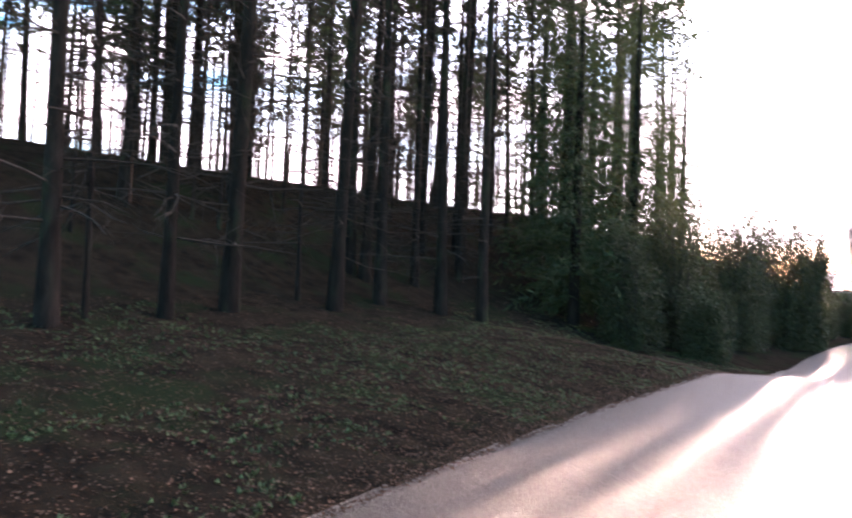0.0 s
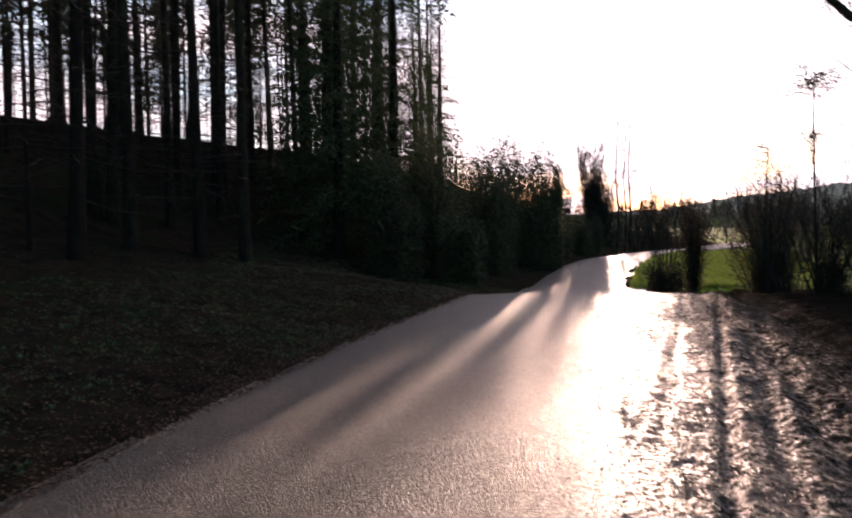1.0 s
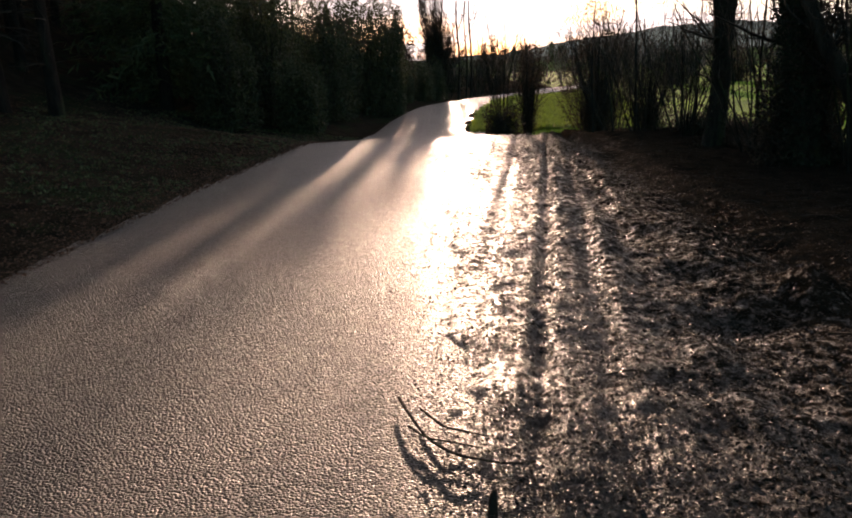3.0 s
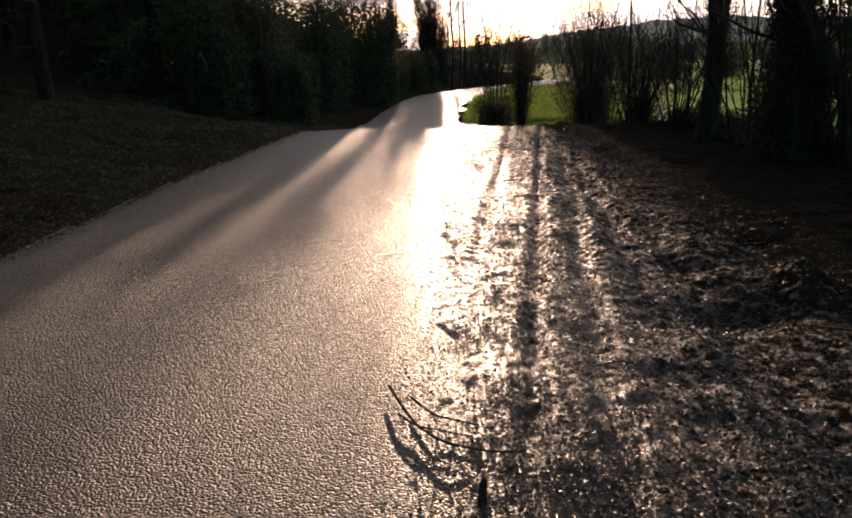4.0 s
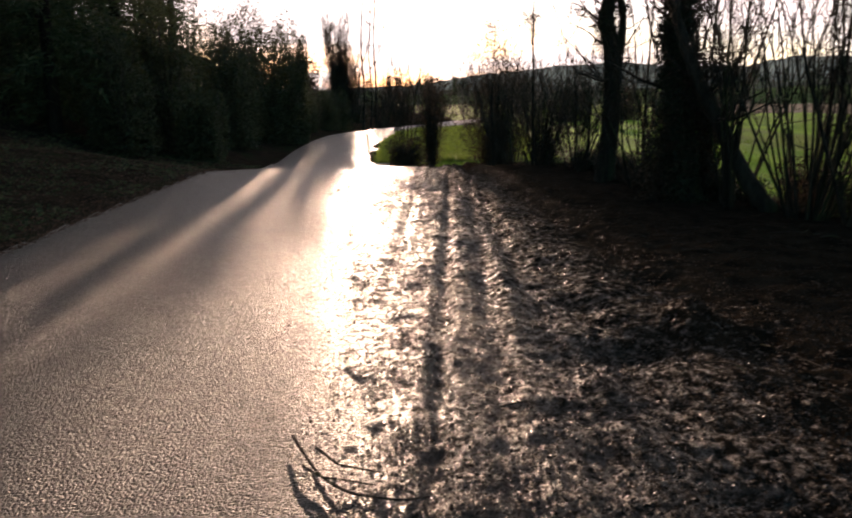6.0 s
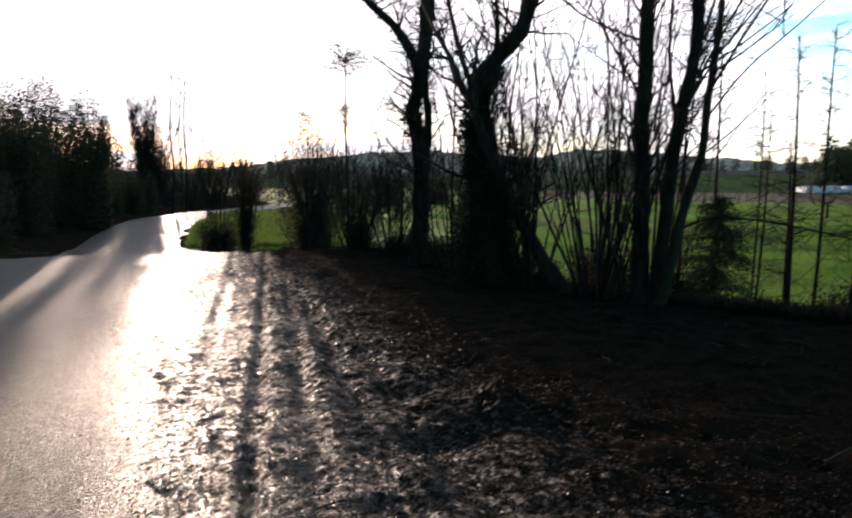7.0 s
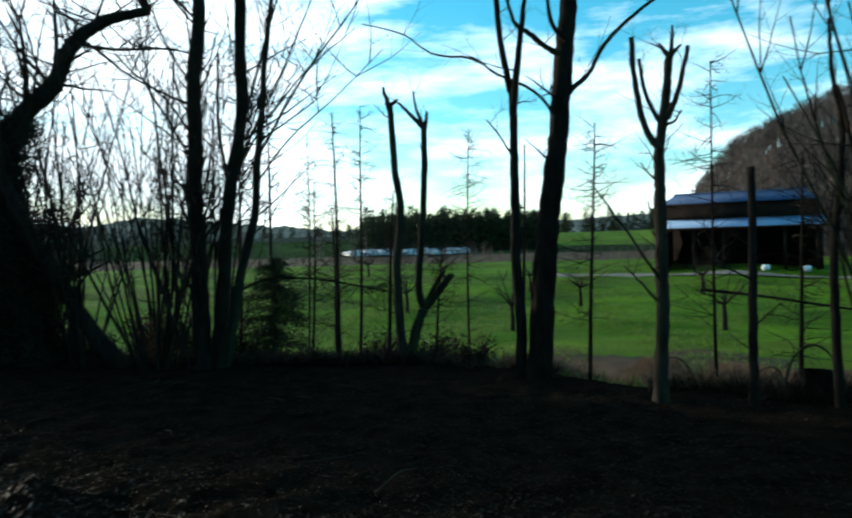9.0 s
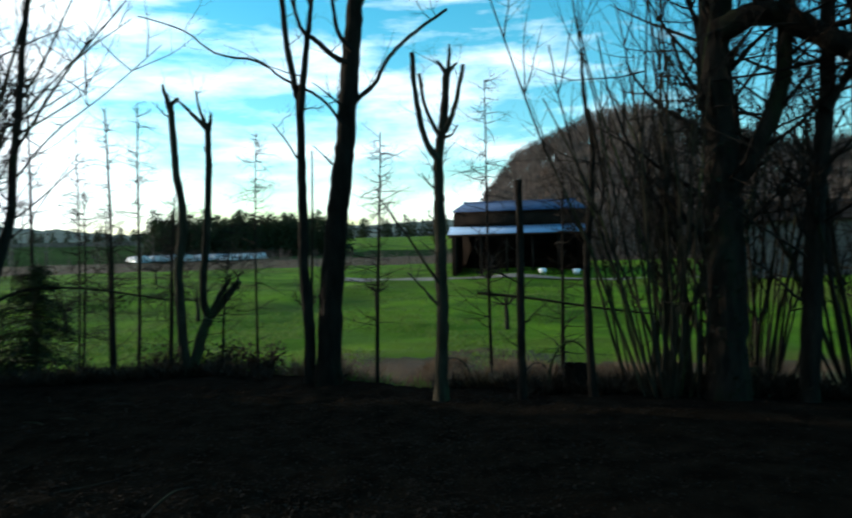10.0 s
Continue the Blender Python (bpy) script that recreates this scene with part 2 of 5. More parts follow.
def painted_haze():
    """Plain far backdrop: a ridge with bright air painted in as a blue-grey glow."""
    m = bpy.data.materials.new("painted_haze_ridge")
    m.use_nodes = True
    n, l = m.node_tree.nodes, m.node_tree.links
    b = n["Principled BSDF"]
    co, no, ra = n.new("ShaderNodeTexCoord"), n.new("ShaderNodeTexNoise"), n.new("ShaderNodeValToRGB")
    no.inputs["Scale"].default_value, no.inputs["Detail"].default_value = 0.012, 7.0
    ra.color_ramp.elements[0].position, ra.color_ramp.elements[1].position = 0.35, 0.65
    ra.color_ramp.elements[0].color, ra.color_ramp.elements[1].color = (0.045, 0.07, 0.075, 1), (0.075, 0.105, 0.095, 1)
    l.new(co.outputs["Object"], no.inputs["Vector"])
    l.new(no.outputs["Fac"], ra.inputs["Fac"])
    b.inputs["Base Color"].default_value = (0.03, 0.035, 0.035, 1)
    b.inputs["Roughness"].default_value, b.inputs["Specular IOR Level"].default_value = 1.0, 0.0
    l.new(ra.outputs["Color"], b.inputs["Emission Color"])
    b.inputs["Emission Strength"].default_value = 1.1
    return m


M_HAZE = painted_haze()


# ---------------------------------------------------------------- building tools


def hash2(i, j, seed):
    h = np.sin(i * 127.1 + j * 311.7 + seed * 74.7) * 43758.5453
    return h - np.floor(h)


def value_noise(x, y, seed=0):
    """Smooth noise in 0..1 over arrays."""
    i, j = np.floor(x), np.floor(y)
    u, v = x - i, y - j
    u, v = u * u * (3 - 2 * u), v * v * (3 - 2 * v)
    a, b = hash2(i, j, seed), hash2(i + 1, j, seed)
    c, d = hash2(i, j + 1, seed), hash2(i + 1, j + 1, seed)
    return (a * (1 - u) + b * u) * (1 - v) + (c * (1 - u) + d * u) * v


def fractal(x, y, seed=0, octaves=4):
    total, gain = 0.0, 0.5
    for k in range(octaves):
        total = total + gain * value_noise(x * 2 ** k, y * 2 ** k, seed + k)
        gain *= 0.5
    return total


def smooth(a, b, x):
    u = np.clip((x - a) / (b - a), 0, 1)
    return u * u * (3 - 2 * u)


class Geo:
    """Gathers tubes, leaves and boxes into one mesh."""

    def __init__(self):
        self.chunks, self.quads, self.tris, self.polys, self.count = [], [], [], [], 0

    def add(self, verts, faces):
        """Points and faces that count from the first of these points."""
        base = self.count
        self.chunks.append(np.asarray(verts, float).reshape(-1, 3))
        self.count += len(self.chunks[-1])
        for f in faces:
            (self.quads if len(f) == 4 else self.tris if len(f) == 3 else self.polys).append(np.array([f]) + base if len(f) < 5 else [i + base for i in f])

    def tube(self, pts, radii, sides=5, cap=True, gnarl=0.0, seed=0):
        pts, radii = np.asarray(pts, float), np.asarray(radii, float)
        n = len(pts)
        tan = np.empty_like(pts)
        tan[1:-1] = pts[2:] - pts[:-2]
        tan[0], tan[-1] = pts[1] - pts[0], pts[-1] - pts[-2]
        ref = np.array([0.0, 0, 1]) if abs(tan[0, 2]) < 0.9 * np.sqrt((tan[0] ** 2).sum()) else np.array([1.0, 0, 0])
        tan /= np.sqrt((tan ** 2).sum(1))[:, None] + 1e-9
        u = np.stack([tan[:, 1] * ref[2] - tan[:, 2] * ref[1], tan[:, 2] * ref[0] - tan[:, 0] * ref[2], tan[:, 0] * ref[1] - tan[:, 1] * ref[0]], 1)
        u /= np.sqrt((u ** 2).sum(1))[:, None] + 1e-9
        w = np.stack([tan[:, 1] * u[:, 2] - tan[:, 2] * u[:, 1], tan[:, 2] * u[:, 0] - tan[:, 0] * u[:, 2], tan[:, 0] * u[:, 1] - tan[:, 1] * u[:, 0]], 1)
        cs, sn = RING[sides]
        ring = pts[:, None] + radii[:, None, None] * (cs[None, :, None] * u[:, None] + sn[None, :, None] * w[:, None])
        if gnarl:
            a, k = np.arange(sides)[None] * 6.0 / sides, np.arange(n)[:, None] * 1.0
            lump = value_noise(2 + np.minimum(a, 6 - a) * 1.3, k * 0.45 + a * 0, seed) + 0.6 * value_noise(9 + np.minimum(a, 6 - a) * 2.6, k * 0.9 + a * 0, seed + 3) - 0.8
            ring = ring + (ring - pts[:, None]) * (gnarl * lump)[..., None]
        self.chunks.append(ring.reshape(-1, 3))
        k = np.arange(n - 1)[:, None] * sides
        s = np.arange(sides)[None]
        t = (s + 1) % sides
        self.quads.append(np.stack([k + s, k + t, k + sides + t, k + sides + s], -1).reshape(-1, 4) + self.count)
        if cap:
            self.polys.append(list(range(self.count + (n - 1) * sides, self.count + n * sides)))
        self.count += n * sides

    def blades(self, p, along, across, length, width, bend):
        """Leaves, each of two halves folded along the midrib; all arguments are arrays."""
        p, along, across = (np.asarray(a, float).reshape(-1, 3) for a in (p, along, across))
        along = along / (np.linalg.norm(along, axis=1, keepdims=True) + 1e-9)
        across = across - along * (across * along).sum(1, keepdims=True)
        across = across / (np.linalg.norm(across, axis=1, keepdims=True) + 1e-9)
        length, width, bend = (np.broadcast_to(np.asarray(a, float), len(p))[:, None] for a in (length, width, bend))
        mid = p + along * length * 0.5 + np.cross(along, across) * bend * width
        v = np.stack([p, mid + across * width * 0.5, p + along * length, mid - across * width * 0.5], 1)
        self.chunks.append(v.reshape(-1, 3))
        b = np.arange(len(p))[:, None] * 4 + self.count
        self.tris.append(np.concatenate([b + [0, 1, 2], b + [0, 2, 3]]))
        self.count += 4 * len(p)

    def box(self, lo, hi):
        (x0, y0, z0), (x1, y1, z1) = lo, hi
        self.add(((x0, y0, z0), (x1, y0, z0), (x1, y1, z0), (x0, y1, z0), (x0, y0, z1), (x1, y0, z1), (x1, y1, z1), (x0, y1, z1)),
                 ((0, 3, 2, 1), (4, 5, 6, 7), (0, 1, 5, 4), (1, 2, 6, 5), (2, 3, 7, 6), (3, 0, 4, 7)))

    def slab(self, corners, thick):
        """A sheet through four corners, with a thickness downward."""
        top = [tuple(c) for c in corners]
        self.add(top + [(x, y, z - thick) for x, y, z in top], ((0, 1, 2, 3), (7, 6, 5, 4), (0, 4, 5, 1), (1, 5, 6, 2), (2, 6, 7, 3), (3, 7, 4, 0)))

    def mesh(self, name, mat, soft=True):
        me = bpy.data.meshes.new(name)
        verts = np.concatenate(self.chunks)
        quads = np.concatenate(self.quads) if self.quads else np.zeros((0, 4), int)
        tris = np.concatenate(self.tris) if self.tris else np.zeros((0, 3), int)
        loops = np.concatenate([quads.ravel(), tris.ravel(), np.array([i for f in self.polys for i in f], int)])
        sizes = np.concatenate([np.full(len(quads), 4), np.full(len(tris), 3), np.array([len(f) for f in self.polys], int)])
        me.vertices.add(len(verts))
        me.vertices.foreach_set("co", verts.astype(np.float32).ravel())
        me.loops.add(len(loops))
        me.loops.foreach_set("vertex_index", loops.astype(np.int32))
        me.polygons.add(len(sizes))
        me.polygons.foreach_set("loop_start", (np.cumsum(sizes) - sizes).astype(np.int32))
        me.polygons.foreach_set("use_smooth", np.full(len(sizes), soft))
        me.materials.append(mat)
        me.update(calc_edges=True)
        return me


RING = {n: (np.cos(np.arange(n) * 2 * np.pi / n), np.sin(np.arange(n) * 2 * np.pi / n)) for n in range(3, 25)}


def part(name, geo, mat, parent=None, label="", soft=True, kind=""):
    ob = tagged(new(name, geo.mesh(name, mat, soft)), kind=kind)
    if parent is not None:
        ob.parent = parent
    if label:
        tagged(ob, label)
    return ob


def curve_through(pts, steps=4):
    """A smooth line through a few points."""
    p = np.asarray(pts, float)
    if len(p) < 3:
        return np.array([p[0] + (p[-1] - p[0]) * k / steps for k in range(steps + 1)])
    q = np.vstack([2 * p[0] - p[1], p, 2 * p[-1] - p[-2]])
    out = []
    for i in range(1, len(q) - 2):
        for k in range(steps):
            u = k / steps
            out.append(0.5 * (2 * q[i] + (q[i + 1] - q[i - 1]) * u + (2 * q[i - 1] - 5 * q[i] + 4 * q[i + 1] - q[i + 2]) * u * u + (3 * q[i] - q[i - 1] - 3 * q[i + 1] + q[i + 2]) * u ** 3))
    out.append(p[-1])
    return np.array(out)


def unit(a):
    return a / (math.sqrt(a[0] * a[0] + a[1] * a[1] + a[2] * a[2]) + 1e-9)


def grow(geo, start, way, length, radius, r, depth=2, kids=5, rise=0.25, wobble=0.18, sides=4, spread=0.8, ratio=0.5, segs=6):
    """A branch with side branches, curving upward."""
    d = unit(np.array(way, float))
    turns = r.normal(0, wobble, (segs, 3))
    turns[:, 2] += rise * 0.3
    ways = d + np.cumsum(turns, 0)
    ways /= np.sqrt((ways ** 2).sum(1))[:, None]
    pts = np.empty((segs + 1, 3))
    pts[0] = start
    pts[1:] = pts[0] + np.cumsum(ways, 0) * (length / segs)
    radii = radius * np.linspace(1, 0.25, segs + 1)
    geo.tube(pts, radii, sides, cap=False)
    if depth > 0:
        sides_ = r.normal(0, 1, (kids, 3))
        at = r.integers(1, segs, kids)
        long = r.uniform(0.6, 1.15, kids)
        for i in range(kids):
            k = at[i]
            axis = ways[k]
            side = unit(sides_[i] - axis * (sides_[i] * axis).sum())
            grow(geo, pts[k], axis * (1 - spread * 0.5) + side * spread, length * ratio * long[i], radii[k] * 0.55, r, depth - 1, max(2, kids - 1), rise, wobble, 3, spread, ratio, max(3, segs - 2))
    return pts


# ---------------------------------------------------------------- lie of the land
def road_left(y):
    t = np.maximum(np.asarray(y, float) - 2, 0)
    return -3.4 + 0.0055 * np.minimum(t, 12) ** 2 + 0.13 * np.maximum(t - 12, 0) + 0.007 * np.maximum(t - 26, 0) ** 2


def road_right(y):
    return road_left(y) + 3.45 + 0.3 * (1 - smooth(8, 15, np.asarray(y, float)))


def edge_of_verge(y):
    return np.interp(y, [-3, 0, 2, 3.5, 5.5, 7.7, 9.5, 11, 14, 20, 40], [8.6, 8.4, 8.2, 8.8, 9.0, 7.6, 7.4, 6.9, 6.7, 6.3, 6.5])


def lane_dip(y):
    y = np.asarray(y, float)
    return 0.05 * np.exp(-((y - 16.2) / 2.6) ** 2) - 0.5 * smooth(17.0, 22.5, y) * (1 - smooth(24.5, 40, y))


def land(x, y):
    """Height of the ground sheet."""
    x, y = np.asarray(x, float), np.asarray(y, float)
    yc = np.clip(y, -80, 44)
    s = road_left(yc) - x
    # bank of leaf litter and the wooded slope behind it
    low = 0.15 * np.clip(s, 0, 7.0) * smooth(-0.3, 1.5, s)
    crest = 5.9 + 0.035 * (np.clip(y, -20, 90) - 12)
    slope = (crest - 1.05) * smooth(6.2, 19.5, s) - 0.04 * np.maximum(s - 20, 0)
    slope = np.maximum(slope, 0) * (1 - 0.75 * smooth(80, 260, y))
    z = low + slope
    # verge, edge and meadow
    d = np.hypot(x, y)
    az = np.degrees(np.arctan2(x, y))
    meadow = np.interp(d, [0, 8.3, 10.5, 14, 25, 40, 56, 70, 120, 180, 260, 400, 900, 3000], [0, 0, -0.75, -1.7, -2.0, -1.85, -0.9, -0.35, 0.6, 2.4, 8.5, 12, 22, 40])
    past = x - edge_of_verge(y)
    near = np.interp(past, [0, 2, 6, 16], [0, -0.75, -1.7, -2.0])
    far_off = smooth(20, 30, d)
    meadow = near * (1 - far_off) + meadow * far_off
    part_right = smooth(18, 42, az) * (x > 0)
    z = z + meadow * part_right + (1 - part_right) * np.interp(d, [0, 60, 200, 900, 3000], [0, 0, 2.5, 20, 40]) * (x > -30)
    hill = np.interp(az, [76.5, 78.8, 80.2, 82.2, 87.5, 91.6, 101.6, 135, 170], [0, 3.5, 9, 17.5, 25.5, 28, 16, 14, 0]) * smooth(92, 185, d) * (1 - smooth(600, 1200, d))
    hummocks = 1.3 * (fractal(x / 5.5, y / 9.0, 71, 3) - 0.44) * smooth(13, 22, d) * (1 - smooth(75, 100, d)) * part_right
    swell = 7.0 * (fractal(x / 260, y / 260, 73, 3) - 0.44) * smooth(190, 420, d)
    # the lane and its verges pass over a low crest and through a shallow dip before the bend
    across = smooth(-7, -3, x - road_left(yc)) * (1 - smooth(7, 11, x - road_right(yc)))
    dip = lane_dip(y) * across * (1 - smooth(60, 70, y))
    return z + hill + hummocks + swell + dip


def verge_relief(x, y):
    """Ruts, clods and hollows of the trodden verge."""
    x, y = np.asarray(x, float), np.asarray(y, float)
    on = smooth(-0.15, 0.4, x - road_right(y)) * (1 + 0.3 * smooth(0.8, 2.2, x - road_right(y))) * (1 - smooth(8.5, 11, x)) * (y < 60)
    z = 0.13 * (fractal(x * 1.3, y * 0.9, 3, 2) - 0.37) + 0.065 * (fractal(x * 3.2, y * 4.4, 9, 3) - 0.44) + 0.03 * (fractal(x * 17, y * 17, 21, 3) - 0.44)
    for c, k, w, dep in ((0.02, 0.21, 0.06, 0.055), (0.36, 0.215, 0.08, 0.035), (-0.36, 0.19, 0.07, 0.03), (0.85, 0.19, 0.11, 0.04), (1.6, 0.1, 0.18, 0.05), (2.7, 0.085, 0.2, 0.06)):
        line = x - k * y
        z = z - dep * np.exp(-((line - c) / w) ** 2) * (0.5 + 0.9 * value_noise(x * 0.7, y * 0.7, 5)) + 0.4 * dep * np.exp(-((np.abs(line - c) - 1.9 * w) / (0.6 * w)) ** 2) * value_noise(x * 2.0, y * 2.0, 15)
        z = z + 0.005 * np.exp(-((line - c) / (w * 0.9)) ** 2) * np.sign(np.sin((y + 0.5 * np.abs(line - c)) * 2 * np.pi / 0.17)) * (value_noise(x * 1.7, y * 0.9, 6) > 0.35) * (y < 9)
    z = z - 0.09 * np.exp(-(((x - 2.25) / 0.42) ** 2 + ((y - 4.0) / 0.28) ** 2)) + 0.12 * np.exp(-(((x - 2.8) / 0.2) ** 2 + ((y - 4.45 - 0.6 * (x - 2.8)) / 0.3) ** 2)) * (0.6 + 0.8 * fractal(x * 6, y * 6, 17, 2))
    bank = smooth(0.1, 1.2, road_left(y) - x) * (x > -14)
    zb = 0.16 * (fractal(x * 0.9, y * 0.9, 31) - 0.47) + 0.09 * (fractal(x * 4, y * 4, 41) - 0.47)
    return z * on + zb * bank


def ground_z(x, y):
    return float(land(x, y) + verge_relief(x, y))


# ---------------------------------------------------------------- ground, road
def spaced(*runs):
    out = []
    for a, b, step in runs:
        out.extend(np.arange(a, b - 1e-6, step))
    return np.array(out)


def build_ground():
    far = np.array([3000, 1900, 1200, 800, 560, 420, 330, 270, 220.0])
    xs = np.concatenate([-far, [-180, -145, -115, -90, -72], spaced((-60, -12, 1.5), (-12, -3.6, 0.22), (-3.6, 0, 0.1), (0, 6, 0.045), (6, 9.5, 0.08), (9.5, 30, 0.5), (30, 84, 1.2), (84, 150, 3), (150, 220, 8)), far[::-1]])
    ys = np.concatenate([-far, [-180, -145, -115, -90, -65], spaced((-50, -24, 1.6), (-24, 0, 0.8), (0, 1.5, 0.15), (1.5, 7, 0.045), (7, 14, 0.09), (14, 45, 0.35), (45, 220, 5)), far[::-1]])
    gx, gy = np.meshgrid(xs, ys, indexing="ij")
    z = land(gx, gy) + verge_relief(gx, gy)
    ragged = 0.5 * (fractal(gx * 2.2, gy * 1.1, 51) - 0.47) + 0.25 * (fractal(gx * 9, gy * 9, 53, 2) - 0.37)
    z = z - 0.12 * smooth(-0.12, 0.62, road_right(gy) - gx + 0.05 + ragged * 1.7) * smooth(0.0, 0.2, gx - road_left(gy) - 0.05 + ragged * 0.3) * (gy < 75) * (gy > -60)
    nx, ny = gx.shape
    me = bpy.data.meshes.new("ground")
    idx = np.arange(nx * ny).reshape(nx, ny)
    quads = np.stack([idx[:-1, :-1], idx[1:, :-1], idx[1:, 1:], idx[:-1, 1:]], -1).reshape(-1, 4)
    me.vertices.add(nx * ny)
    me.vertices.foreach_set("co", np.stack([gx, gy, z], -1).astype(np.float32).ravel())
    me.loops.add(quads.size)
    me.loops.foreach_set("vertex_index", quads.ravel().astype(np.int32))
    me.polygons.add(len(quads))
    me.polygons.foreach_set("loop_start", np.arange(0, quads.size, 4, dtype=np.int32))
    cx, cy = (a.reshape(-1)[quads].mean(1) for a in (gx, gy))
    d, az = np.hypot(cx, cy), np.degrees(np.arctan2(cx, cy))
    edge = 2.2 * (fractal(cx * 0.45, cy * 0.45, 61) - 0.47)
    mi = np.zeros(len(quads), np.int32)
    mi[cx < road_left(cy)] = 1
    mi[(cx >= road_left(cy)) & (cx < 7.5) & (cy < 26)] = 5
    meadow = (cx > 0) & (((cx - edge_of_verge(cy) > 0.9 + 0.5 * edge) & (az > 20)) | ((cx > road_right(np.minimum(cy, 60)) + 1.2 + edge) & (cy > 25) & (az <= 24)))
    mi[meadow] = 2
    rough = (az > 40) & (cx > 0) & (cx - edge_of_verge(cy) > 0.2 + 0.2 * edge) & (d < 12 + 12 * smooth(60, 70, az) + 3 * edge)
    mi[rough] = 3
    mi[meadow & (d > 105) & (d < 150) & (az > 30)] = 3
    mi[(d > 150) & (cx > -60) & (az < 130)] = 4
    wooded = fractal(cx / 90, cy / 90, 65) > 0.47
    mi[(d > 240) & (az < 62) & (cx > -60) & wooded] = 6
    mi[(az > 64) & (az < 78.5) & (d > 190) & (d < 300)] = 2
    mi[(az > 77.5) & (d > 95) & (d < 700) & (az < 150)] = 7
    me.polygons.foreach_set("material_index", mi)
    me.polygons.foreach_set("use_smooth", np.ones(len(quads), bool))
    for m in (M_MUD, M_LITTER, M_GRASS, M_ROUGH, M_FARLAND, M_WET, M_HAZED_WOOD, M_HILL):
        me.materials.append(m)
    me.update(calc_edges=True)
    tagged(new("ground", me), "muddy leaf-strewn verge, wooded bank and green meadow", "ground", kind="structure")


def build_road():
    ys = spaced((-60, 0, 2.0), (0, 16, 0.2), (16, 40, 0.5), (40, 76, 1.0))
    cols = 23
    u = np.linspace(0, 1, cols)[None]
    y = ys[:, None]
    a, b = road_left(y), road_right(y)
    x = a + (b - a) * u
    x[:, 0] += 0.16 * (value_noise(ys * 1.4, ys * 0 + 0.5, 3) - 0.5) + 0.08 * (value_noise(ys * 6, ys * 0 + 2.5, 4) - 0.5)
    x[:, -1] += 0.2 * (value_noise(ys * 1.1, ys * 0 + 7.5, 8) - 0.5) + 0.1 * (value_noise(ys * 5, ys * 0 + 3.5, 14) - 0.5)
    z = 0.03 - 0.05 * (2 * u - 1) ** 2 + 0.014 * (value_noise(x * 1.1, y * 0.5 + 0 * x, 12) - 0.5) + np.where(y > 60, land((a + b) / 2, y), 0) + lane_dip(y)
    x[:, -1] += 0.12
    x = np.concatenate([a - 0.1, x, b + 0.5], 1)
    z = np.concatenate([z[:, :1] - 0.14, z, z[:, -1:] - 0.14], 1)
    n = cols + 2
    g = Geo()
    g.chunks.append(np.stack([x, y + 0 * x, z], -1).reshape(-1, 3))
    idx = np.arange(len(ys) * n).reshape(len(ys), n)
    g.quads.append(np.stack([idx[:-1, :-1], idx[:-1, 1:], idx[1:, 1:], idx[1:, :-1]], -1).reshape(-1, 4))
    ob = part("road", g, M_TARMAC)
    tagged(ob, "narrow worn tarmac lane with damp gravelly surface", "road", kind="structure")


build_ground()
build_road()


# ---------------------------------------------------------------- trees: kinds
def tree_root(name, x, y, label, category="tree", group="", sink=0.05):
    root = new(name)
    root.location = (x, y, ground_z(x, y) - sink)
    return tagged(root, label, category, group)


